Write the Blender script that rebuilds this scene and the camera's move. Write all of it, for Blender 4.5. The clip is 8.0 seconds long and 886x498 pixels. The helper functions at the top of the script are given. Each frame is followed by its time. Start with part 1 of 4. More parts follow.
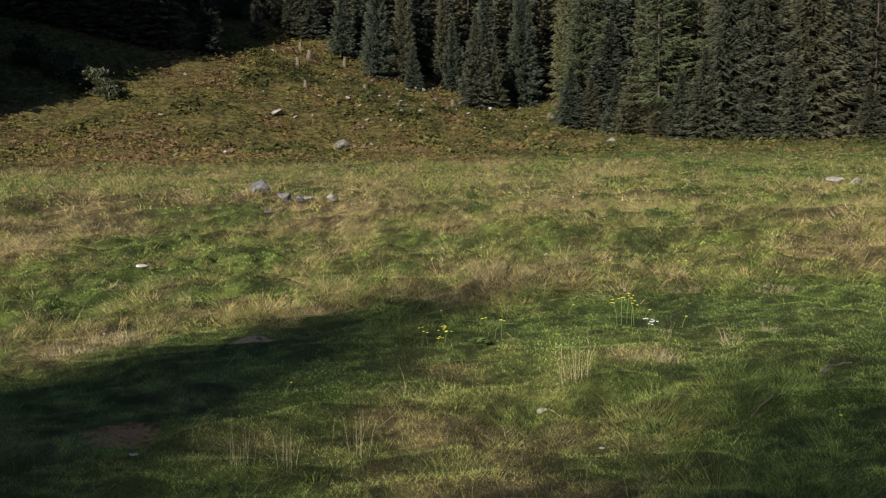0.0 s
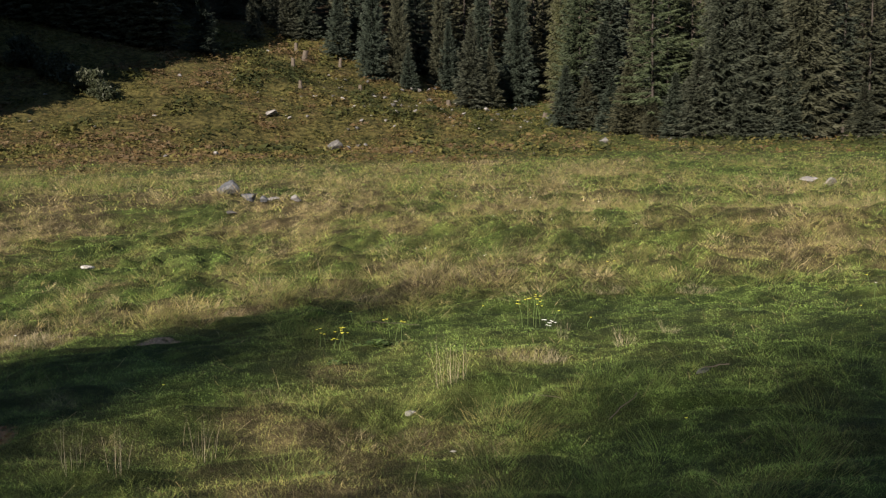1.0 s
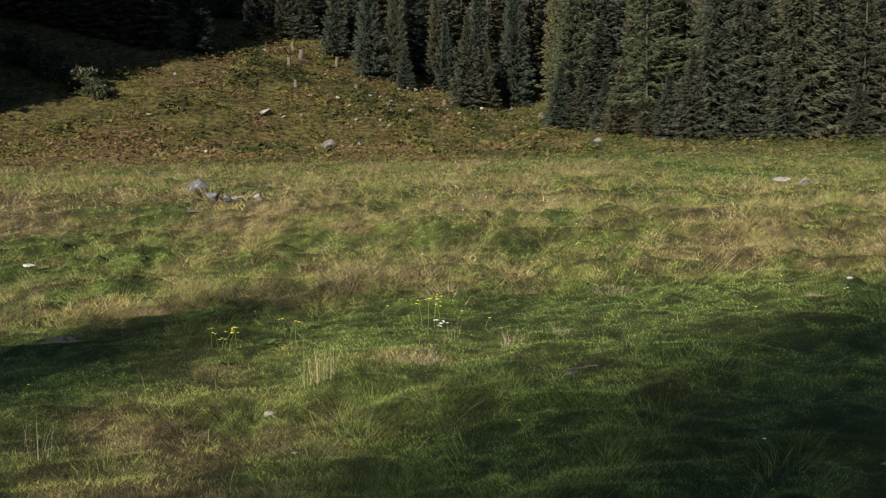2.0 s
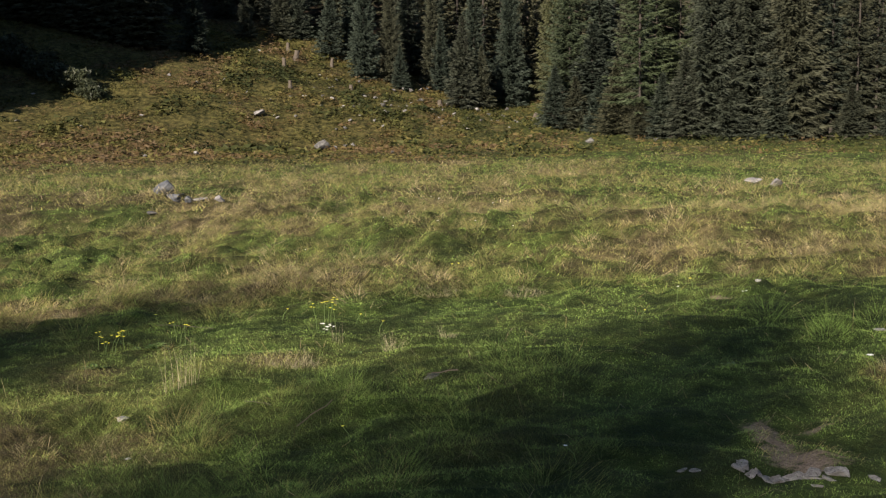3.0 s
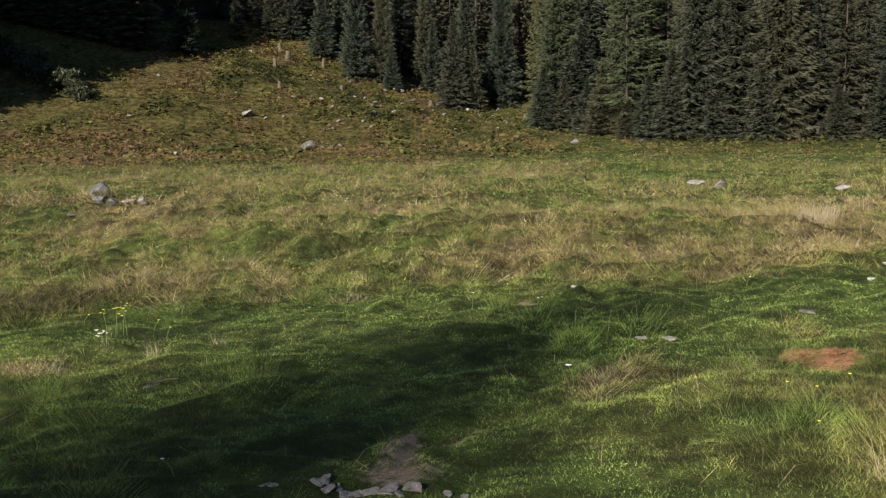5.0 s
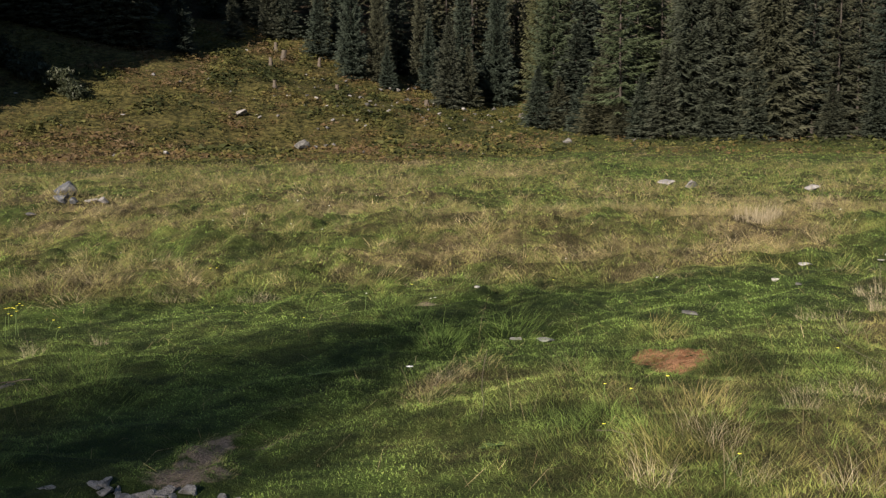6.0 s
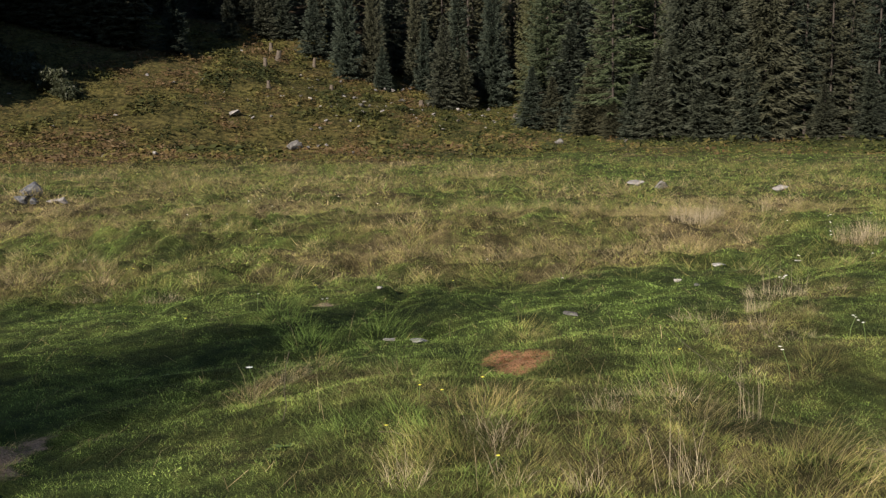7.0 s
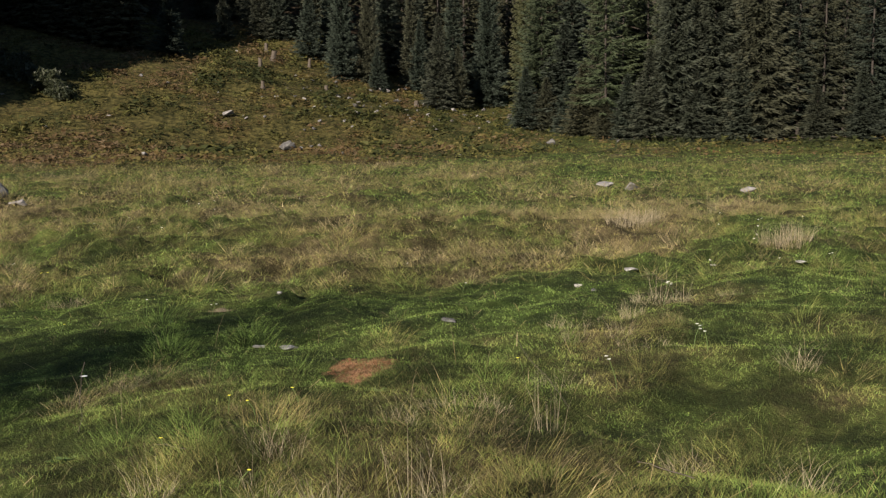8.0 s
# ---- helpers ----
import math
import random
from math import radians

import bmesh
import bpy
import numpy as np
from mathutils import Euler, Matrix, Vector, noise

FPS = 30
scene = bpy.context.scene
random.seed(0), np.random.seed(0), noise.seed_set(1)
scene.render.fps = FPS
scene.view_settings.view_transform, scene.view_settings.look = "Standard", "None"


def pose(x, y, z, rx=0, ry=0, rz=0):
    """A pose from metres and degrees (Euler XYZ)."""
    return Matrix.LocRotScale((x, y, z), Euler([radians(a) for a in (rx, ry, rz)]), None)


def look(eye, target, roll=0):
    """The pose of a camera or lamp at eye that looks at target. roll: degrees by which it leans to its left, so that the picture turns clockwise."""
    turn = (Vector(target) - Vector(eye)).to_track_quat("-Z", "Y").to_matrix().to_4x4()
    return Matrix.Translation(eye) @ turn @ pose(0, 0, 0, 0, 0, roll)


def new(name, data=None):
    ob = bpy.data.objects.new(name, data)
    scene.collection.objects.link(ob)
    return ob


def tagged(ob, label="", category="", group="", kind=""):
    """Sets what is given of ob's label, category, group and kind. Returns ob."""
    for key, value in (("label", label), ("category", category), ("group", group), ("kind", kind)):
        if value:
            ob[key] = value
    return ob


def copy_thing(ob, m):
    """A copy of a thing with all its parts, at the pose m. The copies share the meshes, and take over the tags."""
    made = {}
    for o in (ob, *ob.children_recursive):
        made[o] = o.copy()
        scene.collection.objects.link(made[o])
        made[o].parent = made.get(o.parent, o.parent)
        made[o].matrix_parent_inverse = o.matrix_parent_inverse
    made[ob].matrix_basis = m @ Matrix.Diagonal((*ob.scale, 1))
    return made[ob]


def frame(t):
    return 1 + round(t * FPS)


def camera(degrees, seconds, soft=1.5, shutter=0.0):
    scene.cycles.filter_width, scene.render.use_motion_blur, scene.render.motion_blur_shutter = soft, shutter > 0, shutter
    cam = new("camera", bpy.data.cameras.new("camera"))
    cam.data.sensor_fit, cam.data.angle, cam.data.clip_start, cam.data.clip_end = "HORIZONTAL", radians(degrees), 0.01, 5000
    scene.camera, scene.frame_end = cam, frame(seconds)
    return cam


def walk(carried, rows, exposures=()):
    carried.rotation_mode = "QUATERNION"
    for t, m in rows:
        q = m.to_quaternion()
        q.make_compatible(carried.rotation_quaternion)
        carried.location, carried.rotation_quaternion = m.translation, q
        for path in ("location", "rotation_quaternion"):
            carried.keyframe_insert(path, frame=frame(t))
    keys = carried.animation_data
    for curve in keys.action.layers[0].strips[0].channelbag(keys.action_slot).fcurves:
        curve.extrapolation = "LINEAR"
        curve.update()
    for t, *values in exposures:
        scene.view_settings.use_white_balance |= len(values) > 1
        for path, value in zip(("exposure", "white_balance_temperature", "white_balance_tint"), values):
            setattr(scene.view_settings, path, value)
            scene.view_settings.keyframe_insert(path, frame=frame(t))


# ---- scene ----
cam = camera(46.0, 8.0, soft=1.3, shutter=0.0)
PATH = [
    (0, (0.169, -0.322, 1.354), (0.1, 1.669, 1.184), -0.4),
    (0.5, (0.593, -0.273, 1.338), (0.522, 1.718, 1.168), -0.4),
    (1, (1.054, -0.21, 1.341), (0.98, 1.782, 1.172), -0.5),
    (1.5, (1.503, -0.15, 1.327), (1.427, 1.841, 1.157), -0.4),
    (3, (2.928, -0.027, 1.342), (2.844, 1.964, 1.173), -0.4),
    (3.5, (3.384, 0.03, 1.352), (3.298, 2.021, 1.182), -0.5),
    (4, (3.878, 0.055, 1.359), (3.789, 2.046, 1.189), -0.5),
    (4.5, (4.338, 0.082, 1.372), (4.247, 2.072, 1.204), -0.4),
    (6, (5.801, 0.193, 1.379), (5.701, 2.184, 1.209), -0.3),
    (6.5, (6.269, 0.235, 1.371), (6.167, 2.225, 1.202), -0.3),
    (7, (6.781, 0.258, 1.374), (6.677, 2.248, 1.205), -0.3),
    (7.5, (7.263, 0.304, 1.389), (7.155, 2.294, 1.221), -0.3),
    (8, (7.78, 0.359, 1.414), (7.671, 2.348, 1.245), -0.3),
]
walk(cam, [(t, look(eye, target, roll)) for t, eye, target, roll in PATH], exposures=[(0, 1.54), (4, 1.64), (8, 1.3)])

# ---- sky, sun and exposure ----
SUN_HEIGHT, SUN_TURN = 21.0, 208.0  # degrees above the horizon; clockwise from +y
AWAY = Vector((math.sin(radians(SUN_TURN - 180)), math.cos(radians(SUN_TURN - 180)), 0))  # the way that shadows fall
world = bpy.data.worlds.new("alpine_sky")
scene.world = world
world.use_nodes = True
sky = world.node_tree.nodes.new("ShaderNodeTexSky")
sky.sky_type, sky.sun_disc = "NISHITA", False
sky.sun_elevation, sky.sun_rotation = radians(SUN_HEIGHT), radians(SUN_TURN)
sky.altitude, sky.dust_density = 1500, 0.6
back = world.node_tree.nodes["Background"]
back.inputs["Strength"].default_value = 0.055
world.node_tree.links.new(sky.outputs["Color"], back.inputs["Color"])
lamp = bpy.data.lights.new("sun", "SUN")
lamp.energy, lamp.angle, lamp.color = 5.0, radians(0.55), (1.0, 0.868, 0.735)
sun = new("sun", lamp)
sun.matrix_world = look((0, 0, 60), (AWAY.x * 10, AWAY.y * 10, 60 - 10 * math.tan(radians(SUN_HEIGHT))))


# ---- materials ----
class Nodes:
    """A small writer of node materials."""

    def __init__(self, name):
        self.mat = bpy.data.materials.new(name)
        self.mat.use_nodes = True
        self.tree = self.mat.node_tree
        self.bsdf = self.tree.nodes["Principled BSDF"]
        self.out = self.tree.nodes["Material Output"]

    def add(self, kind, **values):
        node = self.tree.nodes.new(kind)
        for key, value in values.items():
            node.inputs[key.replace("_", " ")].default_value = value
        return node

    def link(self, a, b):
        self.tree.links.new(a, b)

    def coords(self):
        return self.add("ShaderNodeTexCoord").outputs["Object"]

    def place(self):
        return self.add("ShaderNodeNewGeometry").outputs["Position"]

    def noise(self, vector, scale, detail=4.0, rough=0.55):
        node = self.add("ShaderNodeTexNoise", Scale=scale, Detail=detail, Roughness=rough)
        self.link(vector, node.inputs["Vector"])
        return node.outputs["Fac"]

    def ramp(self, fac, *stops):
        node = self.add("ShaderNodeValToRGB")
        steps = node.color_ramp.elements
        while len(steps) < len(stops):
            steps.new(0.5)
        for step, (at, colour) in zip(steps, stops):
            step.position, step.color = at, (*colour, 1)
        self.link(fac, node.inputs["Fac"])
        return node.outputs["Color"]

    def maths(self, kind, a, b):
        node = self.add("ShaderNodeMath")
        node.operation = kind
        for n, v in enumerate((a, b)):
            if isinstance(v, (int, float)):
                node.inputs[n].default_value = v
            else:
                self.link(v, node.inputs[n])
        return node.outputs[0]

    def mix(self, fac, a, b, kind="MIX"):
        node = self.add("ShaderNodeMixRGB")
        node.blend_type = kind
        for key, v in (("Fac", fac), ("Color1", a), ("Color2", b)):
            if isinstance(v, (int, float)):
                node.inputs[key].default_value = v
            elif isinstance(v, tuple):
                node.inputs[key].default_value = (*v, 1)
            else:
                self.link(v, node.inputs[key])
        return node.outputs["Color"]

    def value(self, name):
        node = self.add("ShaderNodeAttribute")
        node.attribute_name = name
        return node.outputs["Fac"]

    def island(self):
        return self.add("ShaderNodeNewGeometry").outputs["Random Per Island"]

    def each(self):
        return self.add("ShaderNodeObjectInfo").outputs["Random"]

    def bump(self, height, strength, distance):
        node = self.add("ShaderNodeBump", Strength=strength, Distance=distance)
        self.link(height, node.inputs["Height"])
        self.link(node.outputs["Normal"], self.bsdf.inputs["Normal"])

    def facing(self, share):
        """Leans the shading towards the stored facing of the turf or crown that a blade belongs to."""
        mass, own = self.add("ShaderNodeAttribute"), self.add("ShaderNodeNewGeometry")
        mass.attribute_name = "lie"
        turn, part_a, part_b, both, unit = self.add("ShaderNodeVectorTransform"), *(self.add("ShaderNodeVectorMath") for _ in range(4))
        turn.vector_type, turn.convert_from, turn.convert_to = "VECTOR", "OBJECT", "WORLD"
        part_a.operation = part_b.operation = "SCALE"
        both.operation, unit.operation = "ADD", "NORMALIZE"
        part_a.inputs["Scale"].default_value, part_b.inputs["Scale"].default_value = share, 1 - share
        self.link(mass.outputs["Vector"], turn.inputs[0])
        self.link(turn.outputs[0], part_a.inputs[0])
        self.link(own.outputs["Normal"], part_b.inputs[0])
        self.link(part_a.outputs[0], both.inputs[0])
        self.link(part_b.outputs[0], both.inputs[1])
        self.link(both.outputs[0], unit.inputs[0])
        self.link(unit.outputs[0], self.bsdf.inputs["Normal"])

    def done(self, colour, rough, leaf=0.0, gloss=0.3):
        self.bsdf.inputs["Roughness"].default_value = rough
        self.bsdf.inputs["Specular IOR Level"].default_value = gloss
        if isinstance(colour, tuple):
            self.bsdf.inputs["Base Color"].default_value = (*colour, 1)
        else:
            self.link(colour, self.bsdf.inputs["Base Color"])
        if leaf:
            thin, both = self.add("ShaderNodeBsdfTranslucent"), self.add("ShaderNodeMixShader", Fac=leaf)
            self.link(colour, thin.inputs["Color"])
            self.link(self.bsdf.outputs[0], both.inputs[1])
            self.link(thin.outputs[0], both.inputs[2])
            self.link(both.outputs[0], self.out.inputs["Surface"])
        return self.mat


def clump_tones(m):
    """Uneven vigour of the turf in clumps of 10 to 100 cm, plus painted shade of hollows."""
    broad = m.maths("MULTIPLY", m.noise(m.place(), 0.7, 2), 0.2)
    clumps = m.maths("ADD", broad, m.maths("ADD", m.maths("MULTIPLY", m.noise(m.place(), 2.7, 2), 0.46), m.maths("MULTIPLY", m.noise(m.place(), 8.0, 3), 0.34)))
    # the low stop paints in the dark of shaded pockets between tussocks
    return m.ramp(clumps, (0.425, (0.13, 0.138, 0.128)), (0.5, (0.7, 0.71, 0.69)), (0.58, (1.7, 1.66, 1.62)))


def grass_material():
    m = Nodes("meadow_grass")
    wander = m.maths("MULTIPLY", m.maths("SUBTRACT", m.island(), 0.5), 0.2)
    fac = m.maths("ADD", m.value("dry"), wander)
    colour = m.ramp(fac, (0.0, (0.098, 0.155, 0.034)), (0.28, (0.13, 0.157, 0.041)), (0.48, (0.155, 0.145, 0.046)), (0.76, (0.17, 0.136, 0.063)), (1.0, (0.3, 0.252, 0.155)))
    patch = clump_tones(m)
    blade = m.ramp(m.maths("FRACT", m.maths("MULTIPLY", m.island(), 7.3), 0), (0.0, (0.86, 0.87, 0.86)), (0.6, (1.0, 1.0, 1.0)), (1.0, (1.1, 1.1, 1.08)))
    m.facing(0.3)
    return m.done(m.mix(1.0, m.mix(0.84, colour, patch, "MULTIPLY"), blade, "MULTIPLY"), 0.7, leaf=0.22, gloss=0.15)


def ground_material():
    m = Nodes("meadow_soil_and_moss")
    fine = m.noise(m.place(), 9.0, 8, 0.7)
    wide = m.noise(m.place(), 0.35, 5, 0.6)
    fac = m.maths("ADD", m.value("dry"), m.maths("MULTIPLY", m.maths("SUBTRACT", fine, 0.5), 0.9))
    turf = m.ramp(fac, (0.0, (0.027, 0.043, 0.009)), (0.35, (0.044, 0.052, 0.014)), (0.6, (0.055, 0.048, 0.021)), (1.0, (0.08, 0.062, 0.033)))
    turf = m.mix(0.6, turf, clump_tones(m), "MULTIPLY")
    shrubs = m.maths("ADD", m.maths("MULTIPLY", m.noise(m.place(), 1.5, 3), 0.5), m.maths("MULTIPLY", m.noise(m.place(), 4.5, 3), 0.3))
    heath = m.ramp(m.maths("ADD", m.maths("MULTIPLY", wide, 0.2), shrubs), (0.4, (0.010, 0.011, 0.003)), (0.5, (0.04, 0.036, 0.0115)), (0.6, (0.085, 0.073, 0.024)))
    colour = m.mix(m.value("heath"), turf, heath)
    crumbs = m.noise(m.place(), 45.0, 8, 0.75)
    ragged = m.maths("MULTIPLY", m.maths("SUBTRACT", m.noise(m.place(), 9.0, 8, 0.8), 0.5), 4.2)
    for name, dark, light in (("red_earth", (0.095, 0.045, 0.023), (0.31, 0.168, 0.09)), ("grey_earth", (0.075, 0.058, 0.043), (0.24, 0.185, 0.14))):
        bare = m.ramp(m.maths("ADD", m.value(name), m.maths("MULTIPLY", ragged, m.value(name))), (0.36, (0, 0, 0)), (0.7, (1, 1, 1)))
        colour = m.mix(bare, colour, m.ramp(crumbs, (0.3, dark), (0.7, light)))
    litter = m.ramp(fine, (0.3, (0.014, 0.011, 0.007)), (0.7, (0.04, 0.029, 0.018)))
    colour = m.mix(m.value("wood"), colour, litter)
    m.bump(fine, 0.9, 0.06)
    return m.done(colour, 0.95, gloss=0.1)


def heath_material():
    m = Nodes("heather_and_bilberry")
    fac = m.maths("ADD", m.value("dry"), m.maths("MULTIPLY", m.maths("SUBTRACT", m.island(), 0.5), 0.26))
    colour = m.ramp(fac, (0.0, (0.016, 0.021, 0.006)), (0.3, (0.068, 0.068, 0.018)), (0.55, (0.084, 0.07, 0.022)), (0.78, (0.064, 0.04, 0.017)), (1.0, (0.098, 0.073, 0.043)))
    m.facing(0.25)
    return m.done(colour, 0.75, leaf=0.15, gloss=0.15)


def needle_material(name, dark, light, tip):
    """Darker needles inside the crown, lighter ones towards the ends of the boughs."""
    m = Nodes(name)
    own = m.maths("ADD", m.maths("MULTIPLY", m.island(), 0.3), m.maths("ADD", m.maths("MULTIPLY", m.each(), 0.15), m.maths("MULTIPLY", m.value("toward_tip"), 0.6)))
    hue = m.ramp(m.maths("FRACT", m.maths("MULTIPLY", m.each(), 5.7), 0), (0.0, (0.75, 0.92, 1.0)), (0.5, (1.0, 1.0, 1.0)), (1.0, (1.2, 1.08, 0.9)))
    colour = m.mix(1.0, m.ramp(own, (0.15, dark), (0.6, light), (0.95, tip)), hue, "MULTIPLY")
    m.facing(0.3)
    return m.done(colour, 0.7, leaf=0.08, gloss=0.2)


def bark_material(name, dark, light):
    m = Nodes(name)
    grain = m.noise(m.coords(), 6.0, 6, 0.7)
    m.bump(grain, 0.8, 0.03)
    return m.done(m.ramp(grain, (0.3, dark), (0.7, light)), 0.9, gloss=0.15)


def stone_material(name, dark, light, lichen):
    m = Nodes(name)
    grain, spots = m.noise(m.coords(), 7.0, 8, 0.65), m.noise(m.coords(), 2.3, 5, 0.7)
    colour = m.ramp(grain, (0.25, dark), (0.7, light))
    colour = m.mix(m.ramp(spots, (0.5, (0, 0, 0)), (0.66, (0.8, 0.8, 0.8))), colour, lichen)
    m.bump(grain, 0.7, 0.04)
    return m.done(colour, 0.88, gloss=0.25)


def soil_material(name, dark, light):
    m = Nodes(name)
    crumbs = m.noise(m.coords(), 38.0, 8, 0.75)
    stain = m.noise(m.coords(), 5.0, 4)
    fac = m.maths("ADD", m.maths("MULTIPLY", crumbs, 0.6), m.maths("MULTIPLY", stain, 0.4))
    m.bump(crumbs, 1.0, 0.03)
    return m.done(m.ramp(fac, (0.3, dark), (0.7, light)), 0.95, gloss=0.1)


def plain_material(name, low, high, rough=0.6, leaf=0.0):
    m = Nodes(name)
    return m.done(m.ramp(m.island(), (0.0, low), (1.0, high)), rough, leaf=leaf, gloss=0.25)


GRASS, GROUND, HEATH = grass_material(), ground_material(), heath_material()
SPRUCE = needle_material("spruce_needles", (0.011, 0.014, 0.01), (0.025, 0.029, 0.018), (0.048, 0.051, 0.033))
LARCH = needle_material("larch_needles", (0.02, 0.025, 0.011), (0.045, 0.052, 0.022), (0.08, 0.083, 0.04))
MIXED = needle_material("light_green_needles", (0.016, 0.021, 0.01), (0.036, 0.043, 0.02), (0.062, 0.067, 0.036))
BARK = bark_material("grey_bark", (0.018, 0.015, 0.013), (0.05, 0.044, 0.038))
DEAD = bark_material("bleached_dead_wood", (0.03, 0.025, 0.02), (0.095, 0.08, 0.064))
STONE = stone_material("grey_gneiss", (0.036, 0.035, 0.034), (0.095, 0.092, 0.088), (0.15, 0.147, 0.136))
BLUE_GREY = stone_material("blue_grey_boulder", (0.025, 0.028, 0.033), (0.075, 0.079, 0.087), (0.12, 0.122, 0.12))
PALE = stone_material("pale_limestone", (0.16, 0.155, 0.14), (0.34, 0.33, 0.3), (0.46, 0.45, 0.42))
DULL = stone_material("dusty_grey_stone", (0.085, 0.08, 0.078), (0.18, 0.172, 0.165), (0.24, 0.232, 0.222))
RED_SOIL = soil_material("reddish_earth", (0.10, 0.045, 0.022), (0.27, 0.14, 0.075))
STRAW = plain_material("dry_stalks", (0.17, 0.142, 0.085), (0.34, 0.295, 0.2), 0.6, 0.2)
HERB = plain_material("broad_green_leaves", (0.05, 0.088, 0.02), (0.09, 0.13, 0.04), 0.5, 0.25)
LEAF = plain_material("alder_leaves", (0.016, 0.022, 0.011), (0.038, 0.043, 0.022), 0.55, 0.25)
YELLOW = plain_material("yellow_petals", (0.75, 0.68, 0.03), (0.85, 0.8, 0.1), 0.5)
WHITE = plain_material("white_petals", (0.72, 0.72, 0.68), (0.85, 0.85, 0.8), 0.5)

# ---- shape of the land ----
def lattice(ix, iy, seed):
    """Repeatable random values 0..1 on whole-number corners."""
    h = (ix.astype(np.int64) * 374761393 + iy.astype(np.int64) * 668265263 + seed * 974711) & 0x7FFFFFFF
    h = ((h ^ (h >> 13)) * 1274126177) & 0x7FFFFFFF
    return ((h ^ (h >> 16)) & 0xFFFF) / 65535.0


def wave(x, y, size, seed):
    """Smooth noise, -1..1, with humps of about the given size."""
    x, y = np.asarray(x, float) / size, np.asarray(y, float) / size
    ix, iy = np.floor(x), np.floor(y)
    fx, fy = x - ix, y - iy
    fx, fy = fx * fx * (3 - 2 * fx), fy * fy * (3 - 2 * fy)
    low = lattice(ix, iy, seed) * (1 - fx) + lattice(ix + 1, iy, seed) * fx
    high = lattice(ix, iy + 1, seed) * (1 - fx) + lattice(ix + 1, iy + 1, seed) * fx
    return 2 * (low * (1 - fy) + high * fy) - 1


def soft(v, s):
    """Zero below nothing, v above it, rounded over s."""
    return s * np.logaddexp(0, np.asarray(v, float) / s)


# Broad hollows and swells of the meadow: x, y, half width, half depth, rise.
HOLLOWS = [
    (0.8, 5.6, 1.3, 1.1, -0.1), (9.1, 5.3, 0.9, 0.9, -0.25), (6.5, 15.4, 2.2, 1.3, 0.17), (-2.2, 12.5, 3.0, 2.6, -0.08), (4.4, 5.6, 0.9, 1.6, -0.08),
    (2.6, 15.0, 1.5, 1.5, 0.1), (6.9, 5.6, 1.2, 1.2, 0.06), (9.8, 11.0, 1.6, 2.5, 0.06), (1.05, 6.88, 0.22, 0.2, 0.12), (6.15, 8.0, 0.5, 0.4, -0.07),
]


def land(x, y):
    """Height of the bare ground."""
    x, y = np.asarray(x, float), np.asarray(y, float)
    z = 0.035 * (np.clip(x, -9, 13) - 3.5) / (1 + np.exp((y - 13) / 2))
    bank = 14.8 + 9 / (1 + np.exp(x + 2)) + 0.7 * wave(x, y * 0.3, 2.4, 2)
    z = z + 0.38 / (1 + np.exp((bank - y) / 0.8)) - 0.3 / (1 + np.exp((y - bank) / 3)) / (1 + np.exp((x + 3) / 1.2)) / (1 + np.exp((9 - y) / 1.5))
    z = z + (0.011 * (np.clip(x, -9, 13) - 3.5) - 0.053) / (1 + np.exp((y - 17) / 1.5))
    for cx, cy, rx, ry, rise in HOLLOWS:
        z = z + rise * np.exp(-(((x - cx) / rx) ** 2) - ((y - cy) / ry) ** 2)
    z = z + 0.036 * soft(y - 43, 4)
    start = 103 + 0.45 * np.minimum(x + 15, 0)
    steep = 0.11 + 0.19 / (1 + np.exp((x + 10) / 5))
    z = z + steep * soft(y - np.maximum(start, 80), 4) - 0.10 * np.exp(-((x - 0.5) ** 2 + (y - 6) ** 2) / 3)
    # spur added out of view, to lift the trees that shade the hillside
    z = z + 28 * np.exp(-(((x + 74) / 11) ** 2) - ((y - 92) / 22) ** 2)
    # the last term adds an unseen back slope, so distant trees cast softer shade
    z = z + 0.42 * soft(np.minimum(y, 330) - 172, 8) + 0.3 * soft(-45 - y, 5)
    z = z - 1.7 * np.exp(-(((x + 13) / 12) ** 2) - ((y - 104) / 11) ** 2)
    far = np.clip((y - 60) / 60, 0, 1)
    z = z + far * (0.9 * wave(x, y, 17, 3) + 0.35 * wave(x, y, 6, 4))
    z = z + np.clip((y - 14) / 20, 0, 1) * (0.10 * wave(x, y, 7, 5) + 0.05 * wave(x, y, 2.5, 6))
    lumpy = np.clip((y - 8.0) / 5, 0.34, 1)
    wx, wy = x + 0.4 * wave(x, y, 0.8, 11), y + 0.4 * wave(x, y, 0.8, 12)
    humps = 0.15 * np.abs(wave(wx, wy, 1.05, 9)) + 0.19 * np.abs(wave(wx, wy, 0.42, 10)) - 0.1
    z = z + lumpy * (0.06 * wave(x, y, 1.9, 7) + humps) + 0.03 * wave(wx, wy, 0.26, 8)
    return z


def lie(x, y, reach):
    """The way that the ground faces."""
    gx = (land(x + reach, y) - land(x - reach, y)) / (2 * reach)
    gy = (land(x, y + reach) - land(x, y - reach)) / (2 * reach)
    n = np.stack([-gx, -gy, np.ones_like(gx)], -1)
    return n / np.linalg.norm(n, axis=-1, keepdims=True)


